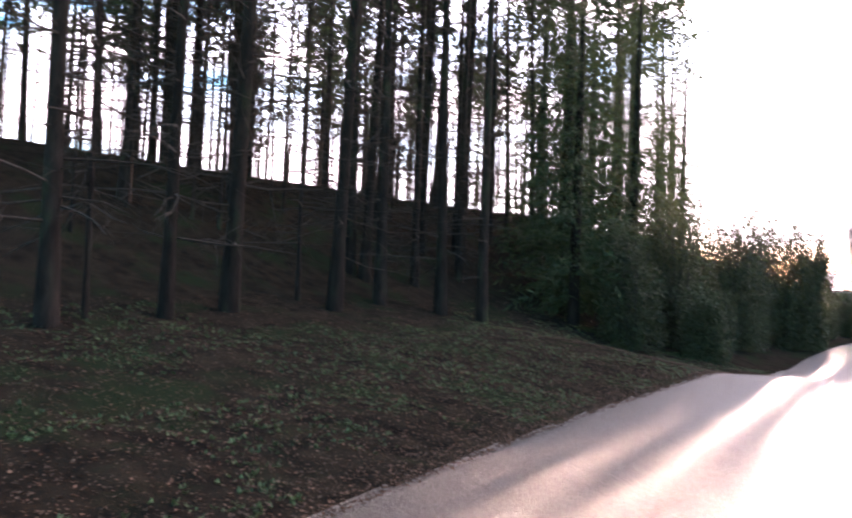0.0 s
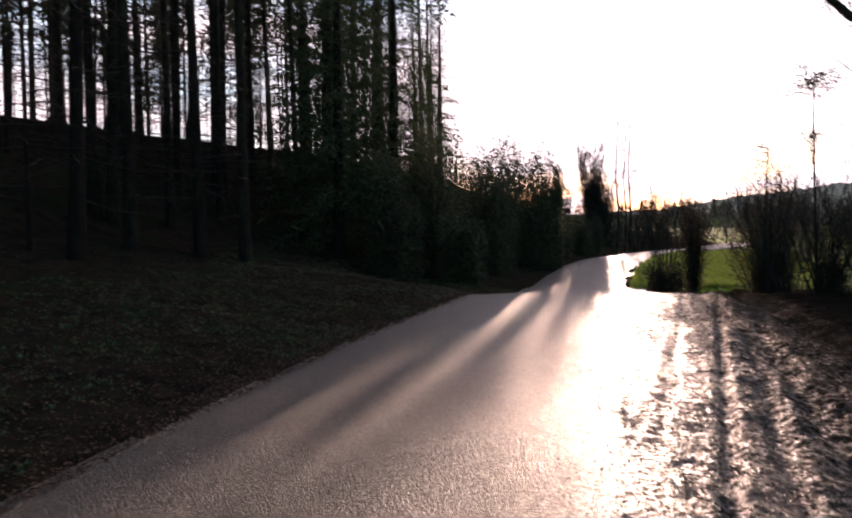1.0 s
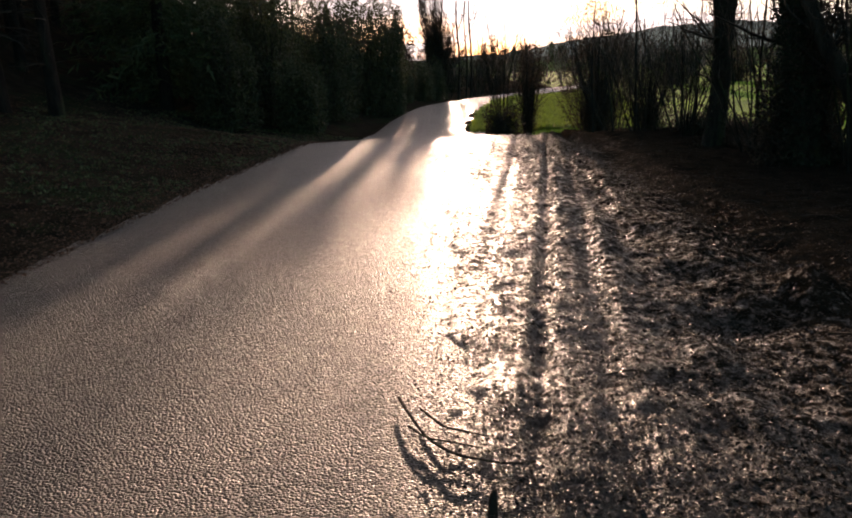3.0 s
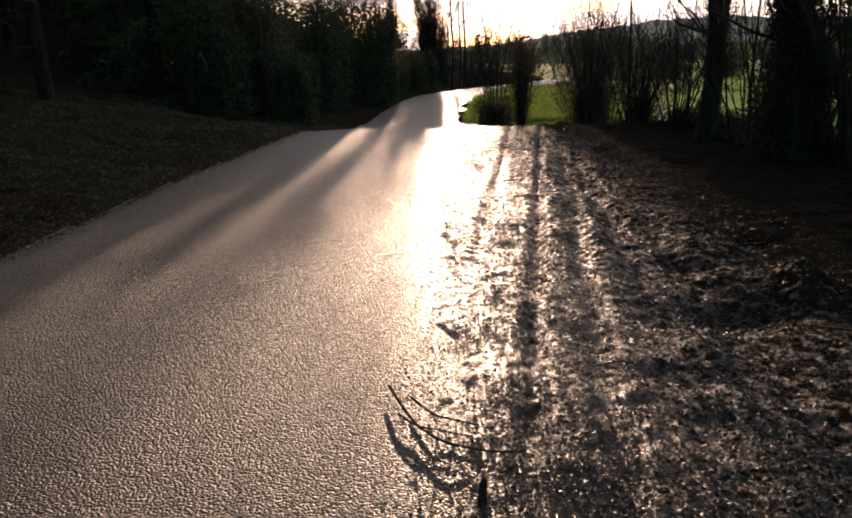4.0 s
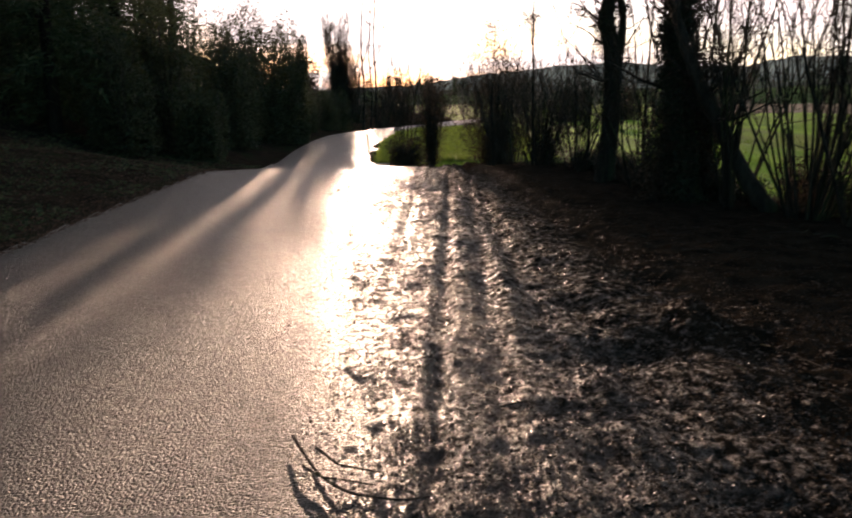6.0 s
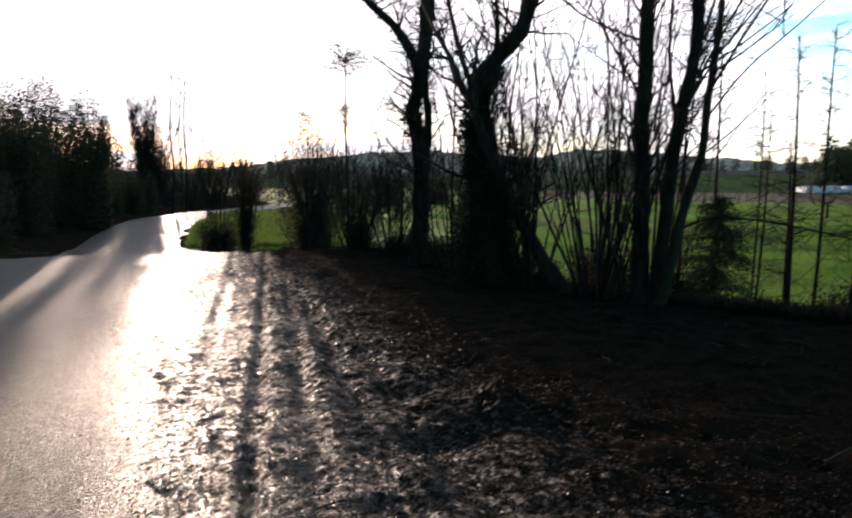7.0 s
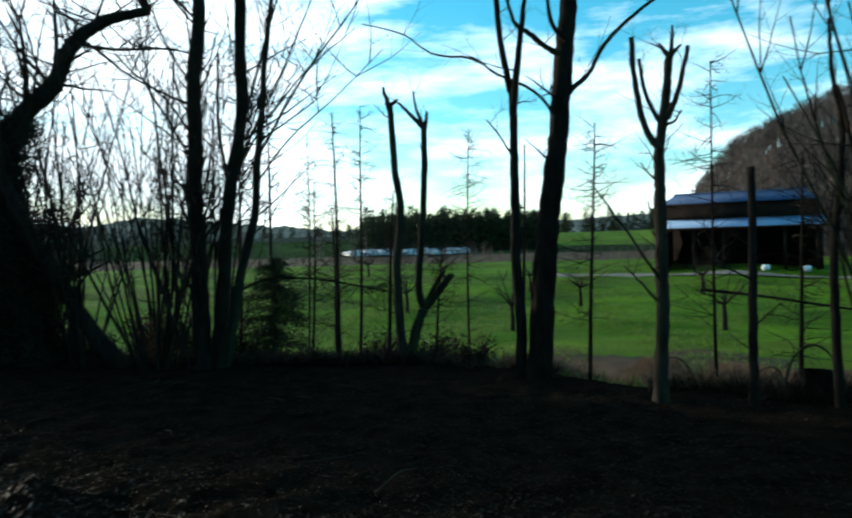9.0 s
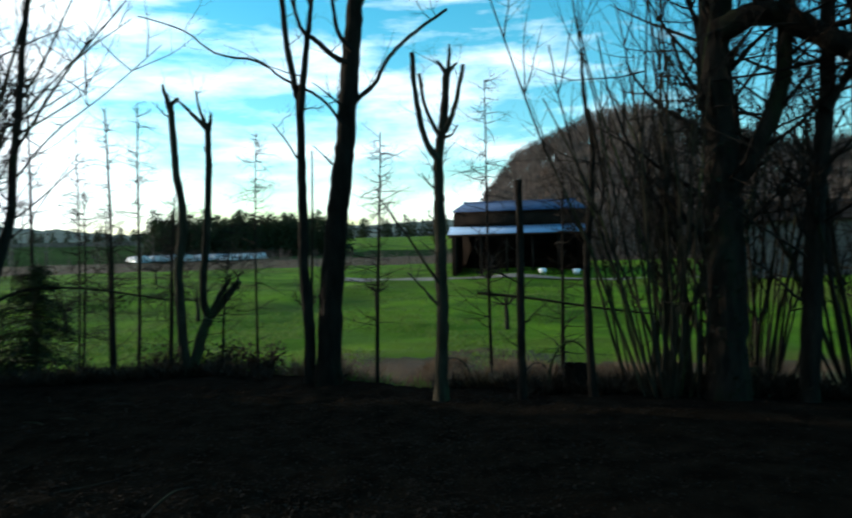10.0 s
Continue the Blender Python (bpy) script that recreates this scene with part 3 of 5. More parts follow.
def side_tree(name, x, y, label, limbs, twig_count, twig_len, seed, bark=None, sides=9, ivy=0, twig_from=1.2, crown_up=True, group="", twig_r=0.014, category="tree", spread=0.9, wobble=0.16, tufts=0):
    """A tree of the verge: limbs are given as (offset, height) in the plane facing the lane, with end radii."""
    r = np.random.default_rng(seed)
    bark = bark or M_BARK
    root = tree_root(name, x, y, label, category, group)
    base = root.location.z
    out = np.array([x, y, 0.0]) / math.hypot(x, y)
    lat = np.array([out[1], -out[0], 0.0])
    twigs, leaves = Geo(), Geo()
    for i, (pts, r0, r1) in enumerate(limbs):
        c = curve_through(pts, 7 if r0 > 0.03 else 4)
        z0 = c[0, 1]
        lean = r.normal(0, 0.18) if i else 0.03
        world = np.array([lat * o + np.array([0, 0, h - base]) + out * lean * (h - z0) for o, h in c])
        if z0 <= 0.3:
            world = np.vstack([[world[0, 0], world[0, 1], -0.15], world])
        world[1:-1] += r.normal(0, 0.006 if r0 > 0.1 else 0.003, (len(world) - 2, 3))
        rad = np.linspace(r0, r1, len(world)) * (1 + 0.03 * r.normal(size=len(world)))
        if i == 0:
            rad[:3] *= np.array([1.4, 1.16, 1.05])
        g = Geo()
        g.tube(world, rad, 14 if r0 > 0.1 else sides if r0 > 0.03 else 6, True, 0.14 if r0 > 0.1 else 0.1, seed + i)
        part("trunk" if i == 0 else "limb", g, bark, root)
        total = len(world)
        share = max(2, int(twig_count * len(c) / sum(len(l[0]) * 4 for l in limbs)))
        for _ in range(share):
            k = r.integers(1, total - 1)
            if world[k, 2] + base < twig_from:
                continue
            side = r.normal(0, 1, 3) * np.array([1, 1, 0.3])
            way = side / np.linalg.norm(side) * spread + np.array([0, 0, r.uniform(0.2, 0.9)])
            grow(twigs, world[k], way, twig_len * r.uniform(0.5, 1.2), max(twig_r, rad[k] * 0.22) * r.uniform(0.6, 1.1), r, 2, 4, 0.3, wobble)
        if crown_up and r1 > 0.02:
            for _ in range(3):
                grow(twigs, world[-1], np.array([r.normal(0, 0.4), r.normal(0, 0.4), 1.0]), r.uniform(1.6, 3.2), r1 * 0.8, r, 2, 6, 0.3, 0.14)
        if tufts:
            m = int(tufts * len(c) / 40) + 2
            at = r.integers(total // 2 if i == 0 else 1, total, m)
            q = np.repeat(world[at] + r.normal(0, 0.1, (m, 3)), 26, 0)
            q += r.normal(0, 0.1, q.shape) * np.repeat(r.uniform(0.4, 1.2, (m, 1)), 26, 0)
            leaves.blades(q, r.normal(0, 1, q.shape), r.normal(0, 1, q.shape), r.uniform(0.02, 0.05, len(q)), r.uniform(0.015, 0.03, len(q)), 0.2)
        if ivy and i == 0:
            k = r.integers(0, int(total * 0.5), ivy)
            a = r.uniform(0, 2 * np.pi, (ivy, 1))
            n = lat * np.cos(a) + out * np.sin(a)
            p = world[k] + (world[k + 1] - world[k]) * r.uniform(0, 1, (ivy, 1)) + n * rad[k][:, None] * r.uniform(1.0, 1.9, (ivy, 1))
            down = np.array([0, 0, -1.0]) + r.normal(0, 0.4, (ivy, 3))
            leaves.blades(p, down, np.cross(n, down), r.uniform(0.03, 0.065, ivy), r.uniform(0.03, 0.06, ivy), 0.2)
    if twigs.count:
        part("crown", twigs, M_TWIG, root, kind="stuff")
    if leaves.count:
        part("ivy", leaves, M_IVY, root, "dark glossy climbing ivy", kind="stuff")
    return root


def stem_clump(name, x, y, label, stems, height, fan, seed, radius=0.03, kids=6, bark=None, group="", category="shrub"):
    """A many-stemmed shrub, coppiced from the ground."""
    r = np.random.default_rng(seed)
    root = tree_root(name, x, y, label, category, group)
    tw = Geo()
    for i in range(stems):
        a, f = r.uniform(0, 2 * np.pi), r.uniform(0.1, 1) * fan
        p = np.array([math.cos(a) * 0.35 * f, math.sin(a) * 0.35 * f, -0.05])
        d = np.array([math.cos(a) * f * 0.5, math.sin(a) * f * 0.5, 1.0])
        h = height * r.uniform(0.55, 1.1)
        pts, dd = [p], d / np.linalg.norm(d)
        for _ in range(8):
            dd = dd + r.normal(0, 0.06, 3)
            dd /= np.linalg.norm(dd)
            pts.append(pts[-1] + dd * h / 8)
        rr = radius * r.uniform(0.5, 1.25)
        g = Geo()
        g.tube(pts, rr * np.linspace(1, 0.3, 9), 6)
        part("stem", g, bark or M_BARK, root)
        for _ in range(kids):
            k = r.integers(3, 8)
            w = r.normal(0, 0.5, 3) + np.array([0, 0, 0.9])
            grow(tw, pts[k], w, r.uniform(0.5, 1.4), rr * 0.4, r, 1, 4, 0.35, 0.12)
    part("crown", tw, M_TWIG, root, kind="stuff")
    return root


def sapling(name, x, y, label, height, seed, lean=(0.0, 0.0), radius=0.025, layered=14, group="thin saplings"):
    """A slender young tree with short level side twigs."""
    r = np.random.default_rng(seed)
    root = tree_root(name, x, y, label, "sapling", group)
    pts = [np.array([lean[0] * u + 0.03 * math.sin(5 * u + seed), lean[1] * u, -0.1 + (height + 0.1) * u]) for u in np.linspace(0, 1, 10)]
    g = Geo()
    g.tube(pts, radius * np.linspace(1, 0.25, 10), 6)
    part("trunk", g, M_BARK, root)
    tw = Geo()
    for j in range(layered):
        u = r.beta(3.2, 1.4) if j % 5 else r.uniform(0.2, 0.95)
        k = min(8, int(u * 9))
        a = r.uniform(0, 2 * np.pi)
        foot = pts[k] + (pts[k + 1] - pts[k]) * (u * 9 - k)
        grow(tw, foot, (math.cos(a), math.sin(a), r.uniform(-0.15, 0.45)), r.uniform(0.2, 0.75) * (1.3 - 0.75 * u), max(0.0065, radius * 0.2 * (1.2 - u)), r, 2, 4, 0.05, 0.22, 3, 0.9, 0.5, 4)
    part("crown", tw, M_TWIG, root, kind="stuff")
    return root


def tufted_pole(x, y, label, height, tufts, seed, radius=0.035):
    """A bare pole whose few whorls of fine twigs stand apart."""
    r = np.random.default_rng(seed)
    root = tree_root("pole_tree", x, y, label, "tree", "thin pole trees")
    pts = [np.array([0.05 * math.sin(4 * u + seed), 0.04 * math.cos(3 * u), -0.1 + (height + 0.1) * u]) for u in np.linspace(0, 1, 12)]
    g = Geo()
    g.tube(pts, radius * np.linspace(1, 0.35, 12), 8, True, 0.3, seed)
    part("trunk", g, M_BARK, root)
    tw, lf = Geo(), Geo()
    for z, reach, n in tufts:
        base = np.array([np.interp(z / height, np.linspace(0, 1, 12), [p[i] for p in pts]) for i in range(3)])
        for _ in range(n):
            a = r.uniform(0, 2 * np.pi)
            tip = grow(tw, base + np.array([0, 0, r.normal(0, 0.16)]), (math.cos(a), math.sin(a), r.uniform(0.0, 0.5)), reach * r.uniform(0.5, 1.1), 0.013, r, 2, 4, 0.0, 0.2, 3, 0.9, 0.5, 4)
            q = np.repeat(tip[2:], 30, 0)
            q = q + r.normal(0, 0.16, q.shape)
            lf.blades(q, r.normal(0, 1, q.shape), r.normal(0, 1, q.shape), r.uniform(0.03, 0.06, len(q)), r.uniform(0.012, 0.025, len(q)), 0.2)
    part("crown", tw, M_TWIG, root, kind="stuff")
    part("foliage", lf, M_DEADLEAF, root, "withered brown tufts", kind="stuff")
    return root


def leafy_bush(name, x, y, label, size, leaves, seed, mat=None, stems=9, leaf=0.09, group="", category="bush", twigs=0, waist=0.9):
    """A dense evergreen bush: stems with leaves in lobes of uneven outline."""
    r = np.random.default_rng(seed)
    root = tree_root(name, x, y, label, category, group)
    sx, sy, sz = size
    lobes = []
    for _ in range(stems):
        a = r.uniform(0, 2 * np.pi)
        tip = np.array([math.cos(a) * sx * r.uniform(0.1, 0.75), math.sin(a) * sy * r.uniform(0.1, 0.75), sz * r.uniform(0.45, 0.92)])
        st = Geo()
        st.tube(curve_through([(0.1 * tip[0], 0.1 * tip[1], -0.1), tuple(tip * np.array([0.5, 0.5, 0.55])), tuple(tip)], 4), np.linspace(0.05, 0.012, 9), 5)
        part("stem", st, M_BARK, root)
        lobes += [(*tip, r.uniform(0.25, 0.45)), (*(tip * np.array([0.8, 0.8, 0.5])), r.uniform(0.3, 0.5)), (*(tip * np.array([waist, waist, 0.22])), r.uniform(0.25, 0.4) * (0.25 + 0.83 * waist))]
    lobes = np.array(lobes)
    c = lobes[r.integers(len(lobes), size=leaves)]
    n = r.normal(0, 1, (leaves, 3))
    n /= np.linalg.norm(n, axis=1, keepdims=True)
    p = c[:, :3] + n * np.array([sx, sy, sz * 0.8]) * c[:, 3:] * r.uniform(0.35, 1.1, (leaves, 1)) ** 0.5
    keep = p[:, 2] > 0.02
    p, n = p[keep], n[keep]
    lf = Geo()
    lf.blades(p, n + r.normal(0, 0.7, p.shape) + np.array([0, 0, -0.3]), r.normal(0, 1, p.shape), leaf * r.uniform(0.7, 1.5, len(p)), leaf * r.uniform(0.5, 1.0, len(p)), 0.2)
    part("foliage", lf, mat or M_IVY, root, kind="stuff")
    if twigs:
        tw = Geo()
        for _ in range(twigs):
            a, f = r.uniform(0, 2 * np.pi), r.uniform(0.05, 0.9)
            grow(tw, (0.3 * f * sx * math.cos(a), 0.3 * f * sy * math.sin(a), -0.05), (0.7 * f * sx * math.cos(a), 0.7 * f * sy * math.sin(a), sz), sz * r.uniform(0.7, 1.05), 0.016, r, 2, 5, 0.15, 0.1, 4, 0.8, 0.45, 6)
        part("crown", tw, M_TWIG, root, kind="stuff")
    return root


def plantation_conifer(label, height, radius, dead, live_from, seed):
    """A tall plantation conifer: bare pole with dead side branches, green only high up."""
    r = np.random.default_rng(seed)
    root = tagged(new("conifer"), label, "tree", "plantation conifers")
    pts = [(0.08 * math.sin(seed + 2.0 * u), 0.06 * math.cos(seed * 2 + 3 * u), -0.35 + (height + 0.35) * u) for u in np.linspace(0, 1, 12)]
    rad = radius * np.linspace(1, 0.12, 12)
    rad[0] *= 1.35
    g = Geo()
    g.tube(pts, rad, 10)
    part("trunk", g, M_PINE, root)
    tw = Geo()
    for _ in range(dead):
        z = r.uniform(1.2, live_from + 1.5)
        a = r.uniform(0, 2 * np.pi)
        grow(tw, (0, 0, z), (math.cos(a), math.sin(a), r.uniform(-0.2, 0.2)), r.uniform(0.6, 2.6), r.uniform(0.009, 0.026), r, 1, 3, -0.1, 0.14, 3, 0.8, 0.5, 3)
    part("dead_wood", tw, M_TWIG, root, "dead bare side branches", kind="stuff")
    nd = Geo()
    m = int((height - live_from) * 9)
    u, a = r.uniform(0, 1, m), r.uniform(0, 2 * np.pi, m)
    ln = 2.3 * (1.05 - u) * r.uniform(0.6, 1.1, m)
    d = np.stack([np.cos(a), np.sin(a), 0.1 + 0 * a], 1)
    k = np.tile(np.arange(7) + 1, m)
    d, ln, z = np.repeat(d, 7, 0), np.repeat(ln, 7), np.repeat(live_from + (height - live_from) * u, 7)
    q = d * (ln * k / 7)[:, None] + r.normal(0, 0.05, d.shape)
    q[:, 2] += z
    nd.blades(q, d + r.normal(0, 0.6, d.shape), r.normal(0, 1, d.shape), r.uniform(0.3, 0.6, len(q)), r.uniform(0.12, 0.24, len(q)), 0.2)
    part("crown", nd, M_NEEDLE, root, kind="stuff")
    return root


def dense_spruce(label, height, spread, seed, name="spruce", group="dark spruces", sprays=24, whorls=34, arms=10, coarse=1.0, needle=0.55, taper=0.8, wood=False):
    """A spruce green to the ground, in drooping sprays."""
    r = np.random.default_rng(seed)
    root = tagged(new(name), label, "tree", group)
    g = Geo()
    g.tube([(0, 0, -0.35), (0.03, 0, height * 0.5), (0, 0.02, height)], [height * 0.016, height * 0.01, 0.02], 8)
    part("trunk", g, M_PINE, root)
    nd = Geo()
    m = whorls * arms
    u = (np.repeat(np.arange(whorls), arms) + r.uniform(0, 1, m)) / whorls
    a = r.uniform(0, 2 * np.pi, m)
    ln = spread * (1.02 - u) ** taper * r.uniform(0.6, 1.2, m) + 0.15
    d = np.stack([np.cos(a), np.sin(a), 0.12 + 0 * a], 1)
    if wood:
        bw = Geo()
        for k in range(m):
            s = np.linspace(0, 1, 5)[:, None]
            c = d[k] * ln[k] * s
            c[:, 2] += height * (0.03 + 0.96 * u[k]) - 0.3 * ln[k] * s[:, 0] ** 2
            bw.tube(c, np.linspace(0.008, 0.003, 5), 4, False)
        part("whorl", bw, M_TWIG, root, kind="stuff")
    d, ln, z = (np.repeat(v, sprays, 0) for v in (d, ln, height * (0.03 + 0.96 * u)))
    t = (np.tile(np.arange(sprays), m) + r.uniform(0.1, 1, m * sprays)) / sprays
    q = d * (ln * t)[:, None] + r.normal(0, 0.03 if wood else 0.07, d.shape)
    q[:, 2] += z - 0.3 * ln * t * t
    along = d * r.uniform(0.2, 1, len(q))[:, None] + r.normal(0, 0.5, d.shape) + np.array([0, 0, -0.4])
    nd.blades(q, along, r.normal(0, 1, d.shape), (ln * 0.12 + 0.1) * r.uniform(0.7, 1.4, len(q)) * coarse, (ln * 0.03 + 0.03) * r.uniform(0.7, 1.4, len(q)) * coarse * needle, 0.2)
    part("crown", nd, M_NEEDLE, root, kind="stuff")
    return root


def place_copies(kinds, spots, r, low=0.8, high=1.2, sink=0.0):
    """The first spots take the originals, the others copies."""
    used = set()
    for x, y in spots:
        k = int(r.integers(len(kinds)))
        s = r.uniform(low, high)
        m = Matrix.LocRotScale((x, y, ground_z(x, y) - sink), Euler((r.normal(0, 0.015), r.normal(0, 0.015), r.uniform(0, 6.28))), (s, s, s * r.uniform(0.92, 1.1)))
        if k not in used:
            used.add(k)
            kinds[k].matrix_basis = m
        else:
            ob = copy_thing(kinds[k], Matrix())
            ob.matrix_basis = m
    for k, ob in enumerate(kinds):
        if k not in used:
            x, y = spots[k]
            ob.matrix_basis = Matrix.Translation((x + 0.9, y + 0.9, ground_z(x + 0.9, y + 0.9) - sink))


# ---------------------------------------------------------------- trees along the verge
side_tree("tree", 6.23, 13.83, "gnarled bare tree with rough ivied trunk at the verge", [
    ([(0, 0), (0.07, 1.67), (-0.02, 2.69), (-0.14, 3.23), (-0.03, 3.71), (0.01, 4.16), (0.1, 5.17), (0.13, 6.83)], 0.2, 0.09),
    ([(0.07, 1.9), (0.17, 2.5), (0.19, 3.2), (0.12, 3.75), (0.16, 4.5), (0.26, 5.6), (0.3, 6.8)], 0.09, 0.05),
    ([(-0.02, 2.6), (-0.3, 3.1), (-0.62, 3.42), (-0.8, 3.5)], 0.022, 0.008),
    ([(-0.01, 4.1), (-0.26, 4.59), (-0.54, 4.97), (-0.98, 5.34), (-1.26, 5.65), (-1.8, 6.17)], 0.12, 0.05),
], 60, 1.4, 1, ivy=1600, tufts=110)
side_tree("tree", 6.36, 10.8, "bare tree with ivy-clad base and crooked limb", [
    ([(0, 0), (-0.19, 1.2), (-0.32, 2.33), (-0.3, 2.99), (-0.1, 3.75), (0.36, 4.32), (0.64, 4.97), (1.15, 5.45), (1.8, 5.69)], 0.24, 0.07),
    ([(-0.31, 2.9), (-0.5, 3.55), (-0.72, 4.2), (-0.91, 5.03), (-1.11, 5.76)], 0.06, 0.025),
    ([(-0.32, 2.33), (-0.14, 3.28), (-0.01, 4.31), (-0.07, 5.23)], 0.07, 0.025),
    ([(0.36, 4.32), (0.42, 4.9), (0.4, 5.8)], 0.05, 0.02),
    ([(-0.3, 2.99), (-0.62, 3.3), (-0.86, 3.9), (-1.0, 4.6)], 0.03, 0.012),
    ([(0.64, 4.97), (1.3, 4.95), (2.1, 5.05), (2.7, 4.95)], 0.03, 0.012),
], 90, 1.5, 2, ivy=9000, wobble=0.1, tufts=10)
side_tree("leaning_trunk", 6.86, 9.42, "dark bare trunk leaning steeply over the verge edge", [
    ([(0, 0), (-0.37, 0.53), (-0.73, 1.23), (-1.05, 1.8), (-1.28, 2.29), (-1.5, 2.9)], 0.14, 0.07),
], 16, 1.2, 3, crown_up=True, twig_from=0.9)
side_tree("tree", 7.09, 7.74, "tall bare tree with several upright stems", [
    ([(-0.07, 0), (-0.09, 0.91), (-0.1, 1.74), (-0.14, 2.5), (-0.11, 3.25), (-0.12, 4.0), (-0.04, 4.76), (0, 5.59)], 0.125, 0.085),
    ([(0.09, -0.1), (0.2, 0.9), (0.26, 1.74), (0.35, 2.58), (0.48, 3.27), (0.48, 4.18), (0.52, 5.18), (0.57, 5.64)], 0.1, 0.055),
    ([(0.23, 0.0), (0.47, 1.35), (0.67, 2.12), (0.73, 2.89), (0.82, 3.66), (0.88, 4.44), (1.02, 5.53)], 0.075, 0.035),
    ([(0.73, 2.96), (1.01, 3.47), (1.41, 4.15), (1.9, 4.81), (2.32, 5.4)], 0.022, 0.008),
    ([(-0.1, 2.8), (-0.39, 3.32), (-0.72, 3.9), (-0.99, 4.48)], 0.022, 0.009),
    ([(0.76, 3.2), (1.24, 3.56), (1.72, 3.93)], 0.018, 0.006),
    ([(0.35, 2.5), (0.66, 3.3), (1.1, 4.2), (1.55, 5.3)], 0.024, 0.009),
    ([(0.4, 2.7), (0.86, 3.5), (1.5, 4.3), (2.2, 4.95)], 0.02, 0.007),
    ([(0.47, 3.2), (0.7, 4.0), (0.98, 5.0), (1.2, 5.7)], 0.026, 0.01),
    ([(0.7, 2.6), (1.15, 3.2), (1.75, 3.75), (2.5, 4.5)], 0.016, 0.006),
    ([(-0.12, 2.3), (-0.45, 2.7), (-0.85, 3.05)], 0.018, 0.007),
    ([(-0.11, 3.2), (-0.5, 3.75), (-1.0, 4.2), (-1.4, 4.8)], 0.02, 0.008),
    ([(-0.12, 3.9), (-0.5, 4.6), (-0.75, 5.4)], 0.02, 0.008),
    ([(0.2, 1.3), (0.32, 2.0), (0.3, 2.7), (0.2, 3.5), (0.22, 4.6)], 0.04, 0.02),
], 170, 1.5, 4, twig_from=1.6, spread=0.6, wobble=0.08, twig_r=0.009)
side_tree("pollard", 8.74, 5.55, "twin-stemmed pollard with cut knuckled tops", [
    ([(-0.02, 0), (-0.07, 0.67), (-0.09, 1.41), (-0.02, 2.14), (-0.09, 2.73), (-0.12, 3.24), (-0.15, 3.68)], 0.068, 0.045),
    ([(0, -0.1), (0.18, 0.51), (0.28, 0.76)], 0.075, 0.065),
    ([(0.28, 0.74), (0.21, 1.1), (0.28, 1.92), (0.33, 2.66), (0.34, 3.37)], 0.055, 0.045),
    ([(0.28, 0.74), (0.5, 1.01), (0.69, 1.25)], 0.06, 0.045),
    ([(0.3, 0.8), (0.42, 1.05), (0.58, 1.3)], 0.035, 0.03),
    ([(-0.15, 3.62), (-0.19, 3.76), (-0.24, 3.93)], 0.045, 0.02),
    ([(0.34, 3.33), (0.11, 3.58), (-0.03, 3.72)], 0.035, 0.015),
    ([(0.34, 3.33), (0.24, 3.6), (0.19, 3.9)], 0.03, 0.014),
    ([(0.34, 3.33), (0.37, 3.45), (0.38, 3.58)], 0.04, 0.02),
    ([(-0.15, 3.64), (-0.1, 3.7), (-0.03, 3.75)], 0.035, 0.02),
], 8, 0.4, 5, bark=M_PALEBARK, crown_up=False, twig_from=1.5, twig_r=0.006)
side_tree("tree", 8.39, 3.35, "tall smooth-barked bare tree with forked limbs", [
    ([(0, 0), (0.04, 0.7), (0.08, 1.37), (0.15, 2.04), (0.25, 2.7), (0.32, 3.37), (0.37, 3.91), (0.43, 4.51), (0.49, 5.11)], 0.155, 0.1),
    ([(0.32, 3.31), (0.46, 3.51), (0.67, 3.71), (0.84, 4.04), (1.16, 4.38), (1.65, 4.76)], 0.035, 0.02),
    ([(0.34, 3.91), (0.15, 4.04), (-0.05, 4.24), (-0.21, 4.37), (-0.3, 4.64)], 0.04, 0.022),
    ([(0.4, 4.08), (0.23, 4.31), (0.17, 4.71)], 0.035, 0.022),
    ([(0.28, 3.14), (0, 3.51), (-0.46, 3.77), (-0.78, 4.0), (-1.29, 4.1), (-1.66, 4.39), (-2.22, 4.58)], 0.022, 0.008),
], 12, 0.8, 6, twig_from=2.6, twig_r=0.007)
side_tree("tree", 8.38, 3.6, "slim bare tree forking high beside a thicker one", [
    ([(0.01, 0), (0.01, 0.7), (-0.03, 1.37), (-0.03, 2.04), (-0.03, 2.71), (-0.03, 3.38), (-0.09, 3.71), (-0.17, 4.18), (-0.23, 4.84)], 0.075, 0.035),
    ([(-0.03, 3.3), (0.05, 3.98), (0.14, 4.65)], 0.05, 0.03),
    ([(-0.03, 2.71), (-0.2, 2.98), (-0.36, 3.19)], 0.016, 0.008),
    ([(0.02, 0.1), (0.06, 1.2), (0.09, 2.2), (0.1, 2.9)], 0.025, 0.01),
], 10, 0.6, 7, twig_from=2.4, twig_r=0.006)
